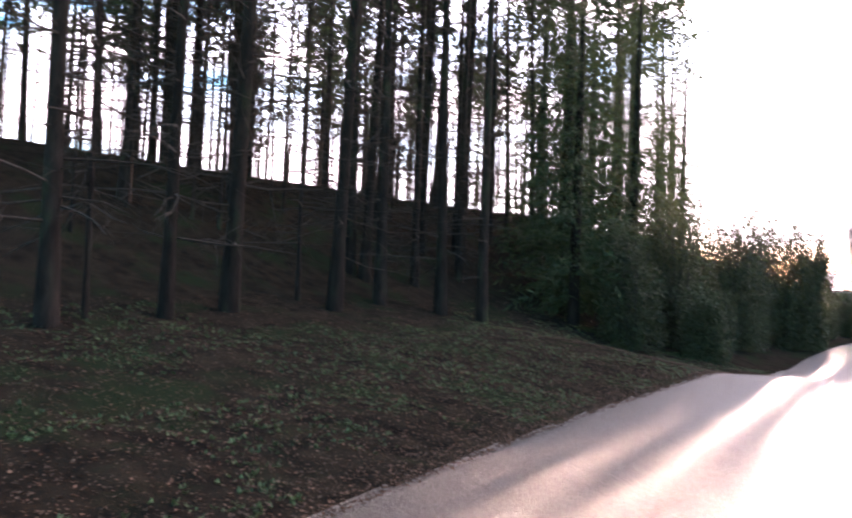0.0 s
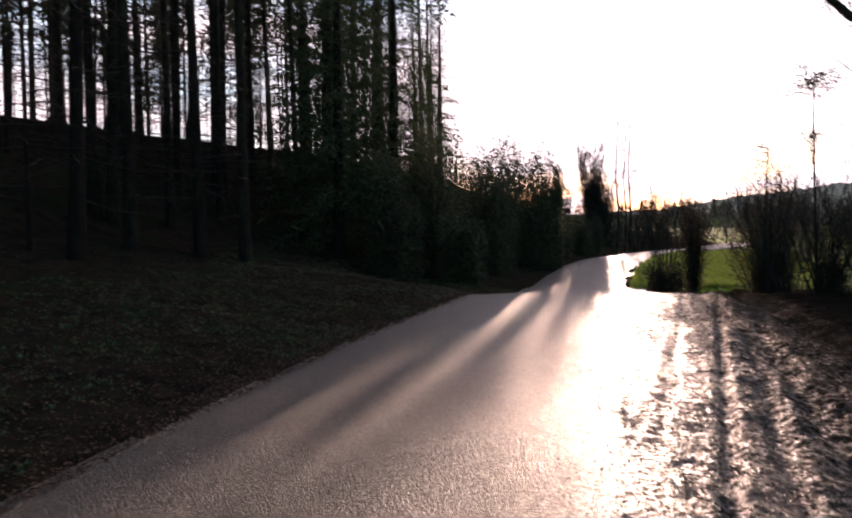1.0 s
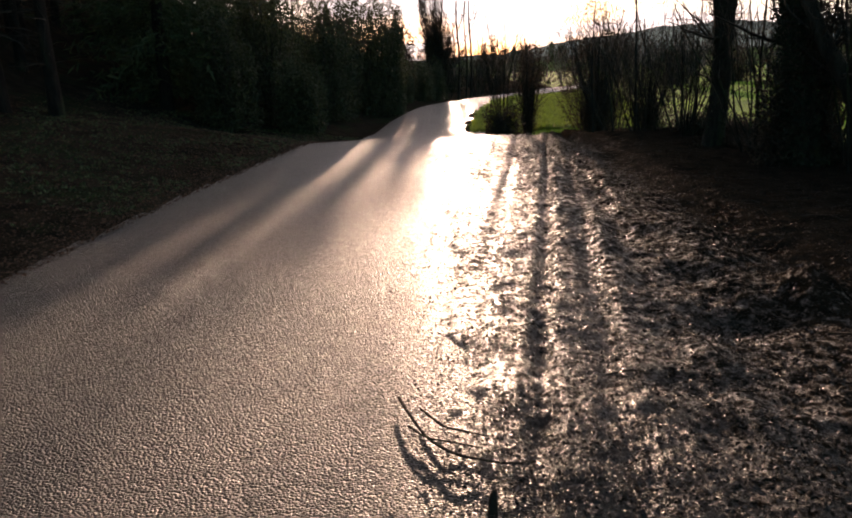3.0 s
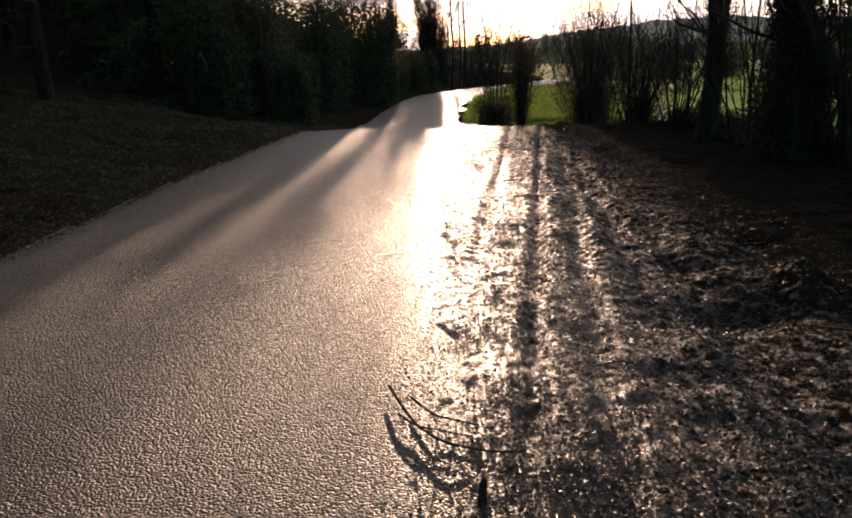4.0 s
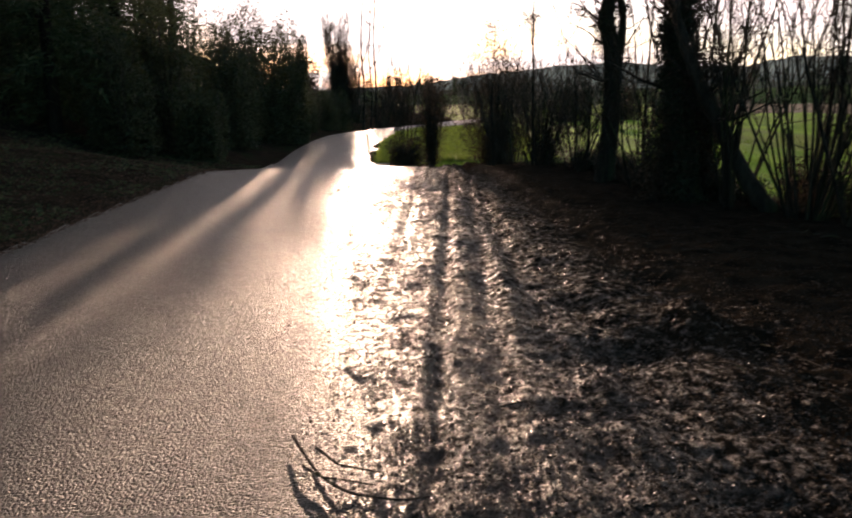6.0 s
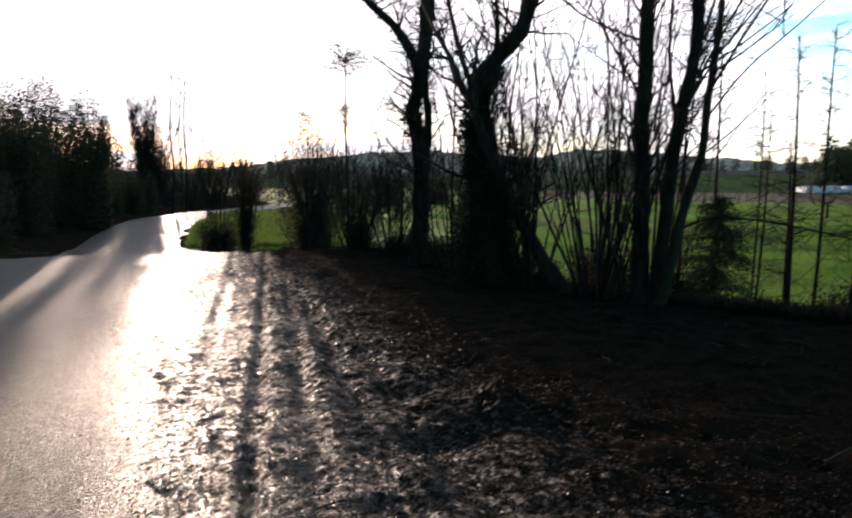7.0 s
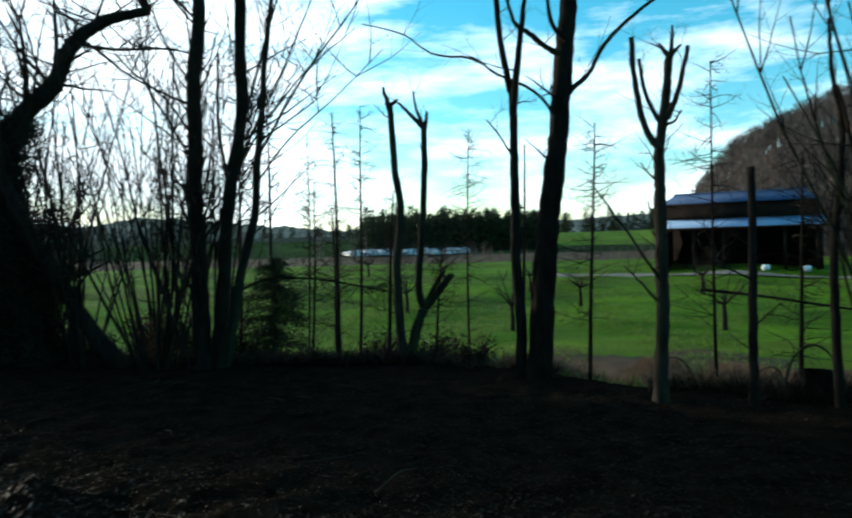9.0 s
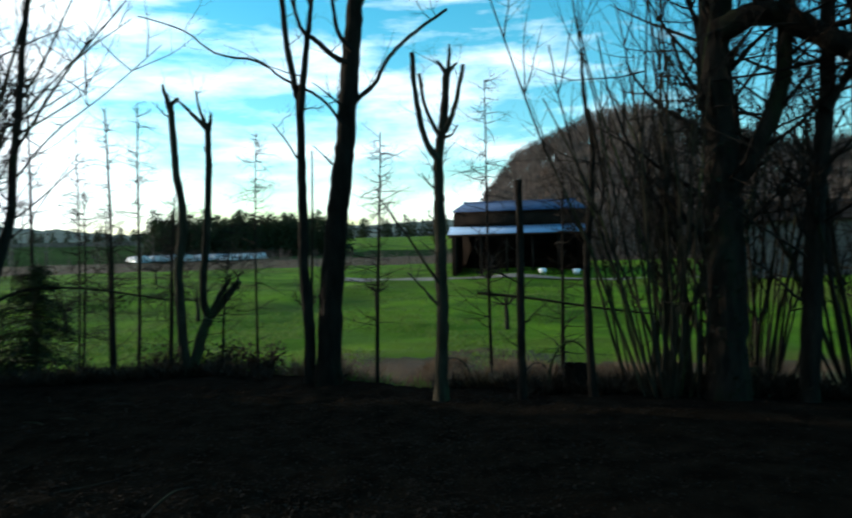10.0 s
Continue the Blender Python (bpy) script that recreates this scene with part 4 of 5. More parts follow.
side_tree("pollard", 7.67, 1.75, "pale pollarded tree with upright candelabra arms", [
    ([(0, 0), (0.04, 0.75), (0.04, 1.3), (0.04, 1.86), (0.04, 2.24), (0.04, 2.57), (0.09, 2.87), (0.13, 3.23), (0.16, 3.53)], 0.074, 0.04),
    ([(0.04, 2.55), (-0.08, 2.75), (-0.17, 3.14), (-0.21, 3.7)], 0.04, 0.026),
    ([(0.07, 2.8), (-0.07, 3.08), (-0.14, 3.48)], 0.028, 0.02),
    ([(0.12, 2.85), (0.23, 3.11), (0.33, 3.56)], 0.032, 0.022),
    ([(0.16, 3.46), (0.1, 3.55), (0.06, 3.63)], 0.03, 0.012),
    ([(0.16, 3.46), (0.18, 3.62), (0.19, 3.82)], 0.03, 0.012),
    ([(0.16, 3.46), (0.21, 3.53), (0.27, 3.58)], 0.028, 0.012),
    ([(0.04, 2.21), (-0.06, 2.3), (-0.14, 2.42)], 0.014, 0.006),
    ([(0.12, 2.79), (0.2, 2.83), (0.26, 2.93)], 0.018, 0.008),
    ([(0.04, 1.19), (-0.31, 1.76), (-0.58, 2.16)], 0.016, 0.007),
    ([(0.02, 0.97), (-0.15, 1.18), (-0.32, 1.36)], 0.018, 0.008),
], 22, 0.45, 8, bark=M_PALEBARK, crown_up=False, twig_from=0.9, twig_r=0.005)
side_tree("pole_stump", 7.75, 0.88, "slim dead pole with a broken top", [
    ([(0, 0), (0, 0.77), (0.01, 1.63), (0.01, 2.31)], 0.048, 0.036),
    ([(0.01, 1.2), (-0.15, 1.3), (-0.34, 1.36)], 0.012, 0.006),
], 6, 0.4, 9, crown_up=False, twig_from=0.3, category="stump", twig_r=0.006)
side_tree("bent_sapling", 7.85, 0.16, "crooked thin tree bending at the top", [
    ([(0, 0), (-0.03, 0.76), (-0.03, 1.49), (0.03, 2.17), (0.05, 2.67), (-0.02, 3.12), (-0.04, 3.66)], 0.05, 0.016),
    ([(0.02, 3.0), (0.1, 2.6), (0.15, 2.2), (0.11, 1.77), (0.31, 1.15)], 0.018, 0.012),
], 14, 0.5, 10, crown_up=False, twig_from=1.5, twig_r=0.006, category="tree")
side_tree("tree", 8.03, -1.16, "thick dark tree with a low heavy bough and thin ivy", [
    ([(0, 0), (0, 1.29), (-0.02, 2.39), (-0.05, 3.22), (-0.05, 4.04), (-0.05, 4.8)], 0.2, 0.15),
    ([(0.05, 2.1), (0.36, 2.63), (0.56, 3.15), (0.6, 3.94), (0.63, 4.5)], 0.1, 0.06),
    ([(-0.02, 3.71), (0.38, 3.84), (0.76, 3.65), (1.15, 3.38), (1.46, 3.29)], 0.13, 0.09),
], 70, 1.3, 11, ivy=500, twig_from=1.4)
side_tree("tree", 8.14, -1.93, "dark bare tree at the verge edge", [
    ([(0, 0), (0.07, 1.54), (0.14, 2.35), (0.22, 3.14), (0.25, 4.5)], 0.1, 0.07),
    ([(0.2, 2.87), (0.39, 3.17), (0.57, 3.45)], 0.05, 0.03),
], 40, 1.3, 12, twig_from=0.8)

SAPLING = "thin upright sapling with sparse level twigs"
for i, (x, y, h, lx) in enumerate(((8.82, 1.4, 3.6, 0.0), (8.65, 2.81, 2.9, 0.15), (9.05, 6.95, 3.9, -0.1), (8.99, 7.51, 3.0, 0.14), (9.08, 6.63, 3.9, 0.15),
                                   (8.71, 5.85, 2.2, 0.2), (8.79, 5.1, 1.8, 0.25), (8.92, 0.56, 2.5, 0.1), (9.3, 7.2, 2.6, -0.1), (9.5, 6.2, 2.4, 0.05), (8.2, 8.3, 3.6, 0.1), (7.6, 9.2, 3.3, -0.1), (9.6, 5.0, 3.4, 0.1), (8.6, 8.7, 4.4, 0.1), (9.0, 8.3, 4.8, -0.1), (9.5, 8.0, 4.1, 0.05), (8.3, 9.0, 3.9, 0.1))):
    sapling("sapling", x, y, SAPLING, h + 0.3, 40 + i, (lx * 0.5, -lx * 0.6), 0.024 + 0.007 * (i % 3), 72)
for i, (x, y, n, h, f) in enumerate(((6.6, 9.9, 17, 5.0, 0.85), (6.9, 8.6, 20, 5.2, 0.7), (7.3, 8.0, 16, 4.2, 0.8), (6.3, 12.2, 14, 4.8, 0.9), (6.8, 11.2, 16, 5.4, 0.8), (7.5, 9.4, 16, 4.8, 0.8))):
    stem_clump("hazel", x, y, "bare many-stemmed hazel clump on the verge edge", n, h, f, 60 + i, 0.022, group="hazel clumps")
# Paler bark here puts the stems' lit highlights into their colour.
for i, (x, y, n, h, f) in enumerate(((8.05, -0.6, 20, 4.6, 0.65), (8.3, -0.9, 20, 4.4, 0.8), (8.6, -0.4, 8, 3.0, 0.7))):
    stem_clump("hazel", x, y, "dense thicket of bare hazel stems", n, h, f, 70 + i, 0.02, bark=M_PALEBARK, group="hazel clumps")
stem_clump("hazel", 8.5, -2.6, "bare hazel clump beside the verge", 16, 4.2, 0.8, 75, 0.026, group="hazel clumps")
stem_clump("hazel", 9.0, -1.6, "bare hazel clump beside the verge", 24, 4.4, 0.9, 76, 0.024, group="hazel clumps")
leafy_bush("hedge_shrub", 6.3, 17.9, "dense brown half-bare shrub in the hedge line", (1.2, 1.0, 2.4), 5000, 96, M_DEADLEAF, leaf=0.045, twigs=30)
for i, (x, y, n, h) in enumerate(((6.4, 15.6, 14, 3.0), (6.0, 17.2, 14, 3.0), (5.9, 19.0, 12, 3.6), (6.6, 16.4, 12, 3.4), (7.2, 13.2, 12, 3.2))):
    stem_clump("thorn_shrub", x, y, "tangled bare thorn shrub in the hedge line", n, h, 1.0, 80 + i, 0.02, 8, group="hedge shrubs")
leafy_bush("hedge_shrub", 6.5, 23.3, "tall rounded brown thicket with withered leaves beside the lane", (1.95, 1.5, 4.3), 36000, 90, M_DEADLEAF, leaf=0.042, stems=24, twigs=60, waist=0.35)
leafy_bush("hedge_shrub", 4.5, 24.6, "slim brown thicket beside the bend", (0.6, 0.6, 3.3), 6000, 91, M_DEADLEAF, leaf=0.042, stems=12, twigs=30, waist=0.5)
leafy_bush("ivy_mound", 6.25, 11.0, "dark brown ivy heaped round the foot of a tree", (0.8, 0.7, 2.4), 24000, 92, M_DEADLEAF, leaf=0.042, stems=14, twigs=16)
young = dense_spruce("small dark young spruce among saplings", 1.9, 0.75, 93, "young_spruce", "young spruces", 90, 13, 11, 0.34, 1.0, wood=True)
young.location = (8.6, 7.95, ground_z(8.6, 7.95))
tufted_pole(5.68, 17.05, "thin pole tree with two withered tufts", 5.0, ((3.55, 0.35, 9), (4.7, 1.0, 24)), 58)
tufted_pole(4.95, 18.0, "short pole tree with one withered tuft", 3.5, ((3.3, 0.4, 9),), 59, 0.03)
# Added clump: throws partial shade on the near verge.
stem_clump("hazel", 3.75, 25.6, "slim bare hazel clump added behind a brush heap for shade", 16, 4.7, 0.4, 98, 0.022, 8, group="hazel clumps")
leafy_bush("brush_heap", 3.42, 23.6, "low heap of cut brushwood beside the lane", (0.8, 0.6, 1.0), 6500, 94, M_DEADLEAF, 10, 0.05, "", "brush", 26)
br = np.random.default_rng(17)
for i in range(11):
    y = 8.3 + 0.8 * i
    leafy_bush("bramble_bush", float(edge_of_verge(y)) + br.uniform(-0.1, 0.7), y, "low dark bramble bush at the foot of the trees", (br.uniform(0.6, 0.95), br.uniform(0.5, 0.8), br.uniform(0.5, 0.95) * (0.6 if y > 11 else 1.0)), 3200, 500 + i, M_DEADLEAF if i % 3 else M_IVY, 8, 0.042, "bramble bushes", "bush", 10)
for i, (x, y) in enumerate(((9.1, 4.6), (9.3, 5.5), (9.2, 6.4), (9.0, 7.2), (8.7, 7.9), (9.4, 7.6))):
    leafy_bush("bramble_bush", x, y, "low dark bramble bush at the foot of the trees", (br.uniform(0.45, 0.7), br.uniform(0.4, 0.6), br.uniform(0.4, 0.65)), 1500, 530 + i, M_IVY if i % 2 else M_DEADLEAF, 7, 0.038, "bramble bushes", "bush", 12)


# ---------------------------------------------------------------- wood on the bank
CON = [plantation_conifer("tall bare plantation conifer with dead side branches", 17 + 1.3 * k, 0.13 + 0.012 * k, 85, 12.3, 100 + k) for k in range(5)]
fr = np.random.default_rng(5)
spots = [(-9.78, 6.19), (-10.01, 8.51), (-10.21, 10.25), (-10.03, 13.51), (-10.36, 15.82), (-11.47, 19.82), (-11.53, 23.15), (-9.15, 17.17), (-8.18, 17.8)]
for k in range(52):
    y = fr.uniform(-6, 52)
    spots.append((float(road_left(min(y, 40))) - fr.uniform(9.5, 19.5), y))
for k in range(62):
    spots.append((fr.uniform(-46, -19.5), fr.uniform(-8, 70)))
# unseen conifers behind the viewpoint, added to cut down sky light
spots += [(fr.uniform(-16, -7), fr.uniform(-30, -6)) for _ in range(14)]
place_copies(CON, spots, fr, 0.85, 1.15)
THIN = [plantation_conifer("slender young plantation conifer", 13 + k, 0.05 + 0.01 * k, 60, 8.5, 120 + k) for k in range(3)]
place_copies(THIN, [(-9.94, 6.82), (-10.88, 13.12)] + [(fr.uniform(-44, -13), fr.uniform(2, 66)) for _ in range(120)], fr, 0.7, 1.1)
SPR = [dense_spruce("dark spruce green to the ground", 13 + 2 * k, 2.4 + 0.2 * k, 140 + k) for k in range(3)]
sp = [(-7.2, 23), (-8.4, 26), (-6.2, 27), (-6.0, 31), (-7.9, 32), (-9.5, 29), (-6.5, 40), (-9, 36), (-12, 33), (-12, 42), (-8, 46), (-15, 48), (-10, 54), (-17, 38)]
place_copies(SPR, sp, fr, 0.8, 1.1)
for i, (x, y, w, h) in enumerate(((-1.05, 33.0, 1.4, 5.0), (-2.9, 29.5, 1.7, 4.9), (-2.3, 36.5, 1.7, 5.6), (-4.4, 26.0, 1.7, 5.0), (-0.9, 40.5, 1.4, 5.6), (-3.8, 41.5, 2.0, 5.6), (-5.4, 22.6, 1.4, 3.6), (-0.1, 34.0, 0.75, 5.0), (-3.3, 24.6, 1.0, 2.2))):
    leafy_bush("evergreen_shrub", x, y, "tall dark evergreen shrub crowding the lane edge", (w, w, h), 17000, 150 + i, M_LAUREL, leaf=0.075, stems=11, group="lane edge shrubs", twigs=14)
for i, (x, y, n, h) in enumerate(((0.6, 46, 14, 4.2), (3.2, 47, 14, 3.6), (5.6, 51, 14, 3.2), (2.0, 52, 14, 3.6), (6.2, 54.5, 14, 3.0), (-0.5, 50, 14, 4.6))):
    stem_clump("thorn_shrub", x, y, "tangled bare thorn shrub beside the bend of the lane", n, h, 1.0, 180 + i, 0.03, 8, group="hedge shrubs")
for i, (x, y, n, h) in enumerate(((2.28, 46.0, 24, 7.1), (2.5, 46.6, 27, 7.2), (2.74, 46.2, 27, 7.1), (3.2, 46.4, 14, 5.4))):
    stem_clump("hazel", x, y, "slim upright bare hazel clump inside the bend of the lane", n, h, 0.12, 190 + i, 0.029, 20, group="hazel clumps")
for i, (x, y, w, h) in enumerate(((0.5, 40.0, 0.9, 2.0), (1.4, 42.5, 1.0, 2.1), (2.3, 44.6, 0.9, 2.2))):
    leafy_bush("bramble_bush", x, y, "dark bramble thicket on the outside of the bend", (w, w, h), 6500, 195 + i, M_LAUREL, 12, 0.07, "bramble bushes", "bush", 8)
for i, (x, y, h, q) in enumerate(((4.0, 47, 8.2, 0.09), (4.7, 49.2, 7.6, 0.07), (5.2, 51, 8.4, 0.1))):
    side_tree("lane_tree", x, y, "slim bare tree beside the far bend", [
        ([(0, 0), (0.1, h * 0.3), (-0.05, h * 0.65), (0.1, h)], q, 0.03),
        ([(0.0, h * 0.5), (0.5, h * 0.68), (0.8, h * 0.9)], 0.035, 0.012),
    ], 26, 1.4, 400 + i, twig_from=2.5, group="slim trees at the bend")
for i, (az, d, w, h) in enumerate(((-3.5, 56, 2.2, 4.4), (0.5, 60, 2.4, 4.8), (4, 64, 2.6, 4.2), (7.5, 62, 2.0, 3.6), (-6.5, 62, 2.6, 5.6), (10.5, 70, 2.6, 3.6), (21, 66, 2.4, 3.4), (25, 72, 2.2, 3.2))):
    leafy_bush("far_bush", d * math.sin(radians(az)), d * math.cos(radians(az)), "dark leafy bush beyond the bend of the lane", (w, w, h), 5000, 420 + i, M_DEADLEAF if i % 2 else M_IVY, leaf=0.14, stems=12, group="bushes beyond the bend", twigs=8)
# the wood carried on unseen behind the viewpoint, added to block sky light
blocker_spots = [(fr.uniform(7, 24), fr.uniform(-30, -6.5)) for _ in range(20)]
for x, y in blocker_spots:
    ob = copy_thing(CON[int(fr.integers(5))], Matrix())
    ob.matrix_basis = Matrix.LocRotScale((x, y, ground_z(x, y)), Euler((0, 0, fr.uniform(0, 6.28))), (1, 1, 1))


# ---------------------------------------------------------------- far side of the meadow
def polar(az, d):
    return d * math.sin(radians(az)), d * math.cos(radians(az))


FAR = [dense_spruce("dark conifer in a distant wood", 9.5 + 1.0 * k, 3.0, 160 + k, "far_conifer", "distant conifer wood", 6, 12, 7, 3.4, 1.0, 0.45) for k in range(3)]
wr = np.random.default_rng(8)
far_spots = [polar(wr.uniform(53.5, 68.0), wr.uniform(172, 205)) for _ in range(120)] + [polar(wr.uniform(59.5, 63), wr.uniform(172, 180)) for _ in range(14)]
far_spots += [polar(wr.normal(a, 1.6), wr.normal(d, 12)) for a, d in ((8, 420), (13, 380), (19, 450), (26, 400), (33, 460), (40, 420), (46, 520), (52, 480), (70, 330), (74, 345)) for _ in range(9)]
place_copies(FAR, far_spots, wr, 0.75, 1.0)


def bare_wood(name, label, spots, seed, height, kids=7):
    """Leafless woodland as one mass of small bare trees."""
    r = np.random.default_rng(seed)
    kinds = []
    for k in range(4):
        g = Geo()
        grow(g, (0, 0, -0.5), (0, 0, 1), height, height * 0.018, r, 2, kids, 0.25, 0.06, 4, 0.75, 0.42, 5)
        kinds.append(g)
    out = Geo()
    for x, y in spots:
        g = kinds[r.integers(4)]
        a, s = r.uniform(0, 6.28), r.uniform(0.55, 1.35)
        c, q = math.cos(a) * s, math.sin(a) * s
        w = np.concatenate(g.chunks) @ np.array([[c, q, 0], [-q, c, 0], [0, 0, s]]) + np.array([x, y, float(land(x, y))])
        out.chunks.append(w)
        out.quads.append(np.concatenate(g.quads) + out.count)
        out.count += len(w)
    tagged(part(name, out, M_FARTWIG), label, "woodland", kind="stuff")


def brush_wood(name, label, spots, seed, height, twigs=54):
    """Leafless woodland of many small trees: a pole and a fuzz of fine upswept twigs each."""
    r = np.random.default_rng(seed)
    kinds = []
    for k in range(5):
        g = Geo()
        g.tube([(0, 0, -0.4), (r.normal(0, 0.15), r.normal(0, 0.15), height * 0.5), (r.normal(0, 0.3), r.normal(0, 0.3), height)], [height * 0.016, height * 0.011, 0.02], 4, False)
        u = r.beta(2.2, 1.6, twigs)
        a = r.uniform(0, 6.28, twigs)
        reach = 0.22 * height * np.sin(np.pi * (0.12 + 0.8 * u)) * r.uniform(0.1, 1, twigs)
        d = np.stack([np.cos(a), np.sin(a), 0 * a], 1)
        p = d * reach[:, None] * 0.5 + np.array([0, 0, 1]) * (height * (0.2 + 0.72 * u))[:, None]
        g.blades(p, d * r.uniform(0.3, 1.0, (twigs, 1)) + np.array([0, 0, 1.0]) + r.normal(0, 0.2, d.shape), r.normal(0, 1, d.shape), height * r.uniform(0.1, 0.24, twigs), height * r.uniform(0.006, 0.017, twigs), 0.1)
        kinds.append((np.concatenate(g.chunks), np.concatenate(g.quads), np.concatenate(g.tris)))
    out = Geo()
    for x, y in spots:
        v, q, t = kinds[r.integers(5)]
        a, s = r.uniform(0, 6.28), r.uniform(0.7, 1.25)
        c, n = math.cos(a) * s, math.sin(a) * s
        out.chunks.append(v @ np.array([[c, n, 0], [-n, c, 0], [0, 0, s]]) + np.array([x, y, float(land(x, y))]))
        out.quads.append(q + out.count)
        out.tris.append(t + out.count)
        out.count += len(v)
    tagged(part(name, out, M_FARTWIG), label, "woodland", kind="stuff")


brush_wood("hill_wood", "brown leafless woodland covering the hillside", [polar(wr.uniform(78, 116), wr.uniform(100, 172)) for _ in range(1500)] + [polar(wr.uniform(77.5, 112), wr.uniform(168, 205)) for _ in range(1700)], 21, 6.6)
bare_wood("far_hedges", "bare hedgerow trees along distant fields", [polar(wr.uniform(18, 56), wr.choice([125, 150, 230, 280, 330]) + wr.normal(0, 4)) for _ in range(150)], 22, 5.5, 6)
bare_wood("lane_end_wood", "low bare wood beyond the bend of the lane", [polar(wr.uniform(-9, 34), wr.uniform(66, 150)) for _ in range(220)], 23, 5.4, 6)
bare_wood("field_hedge", "brown bare hedge at the top of the meadow", [polar(wr.uniform(47, 79), wr.uniform(104, 124)) for _ in range(150)] + [polar(wr.uniform(51, 64), wr.uniform(136, 150)) for _ in range(90)], 24, 2.6, 5)


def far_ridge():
    """Wooded ridge closing the distance, uneven with treetops, its haze a material glow."""
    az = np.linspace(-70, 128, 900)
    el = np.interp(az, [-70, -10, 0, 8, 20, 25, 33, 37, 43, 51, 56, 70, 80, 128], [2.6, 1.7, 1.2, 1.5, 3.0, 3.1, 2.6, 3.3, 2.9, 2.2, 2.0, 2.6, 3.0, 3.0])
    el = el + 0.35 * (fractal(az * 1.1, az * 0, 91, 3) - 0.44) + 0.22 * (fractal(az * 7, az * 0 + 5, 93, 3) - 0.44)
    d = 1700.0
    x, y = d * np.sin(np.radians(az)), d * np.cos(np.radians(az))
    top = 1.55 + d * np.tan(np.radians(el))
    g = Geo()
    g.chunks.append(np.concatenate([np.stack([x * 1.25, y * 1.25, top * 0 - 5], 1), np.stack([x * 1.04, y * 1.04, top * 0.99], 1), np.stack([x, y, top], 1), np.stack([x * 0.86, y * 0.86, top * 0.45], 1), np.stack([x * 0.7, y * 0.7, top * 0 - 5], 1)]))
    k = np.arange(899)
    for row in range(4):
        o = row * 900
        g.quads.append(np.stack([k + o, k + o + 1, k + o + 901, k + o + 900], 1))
    tagged(part("backdrop", g, M_HAZE), "wooded ridge in the distance, blue-grey haze painted as glow", "hills", kind="structure")


far_ridge()


def orchard_tree(x, y, seed):
    r = np.random.default_rng(seed)
    root = tree_root("orchard_tree", x, y, "small bare orchard tree in the meadow", "tree", "orchard trees")
    g = Geo()
    g.tube([(0, 0, -0.2), (0.05, 0, 0.6), (0, 0.04, 1.3)], [0.13, 0.1, 0.09], 8)
    part("trunk", g, M_BARK, root)
    tw = Geo()
    for k in range(9):
        a = k * 0.7 + r.uniform(0, 0.4)
        grow(tw, (0, 0, 1.15), (math.cos(a), math.sin(a), r.uniform(0.4, 1.2)), r.uniform(1.2, 1.9), 0.035, r, 2, 5, 0.1, 0.14)
    part("crown", tw, M_TWIG, root)


for i, (x, y) in enumerate(((29.5, 13.4), (40.1, 13.9), (34, 22), (47, 20), (52, 30), (45, 8), (30, 27), (60, 24), (33, 5), (55, 40))):
    orchard_tree(x, y, 200 + i)


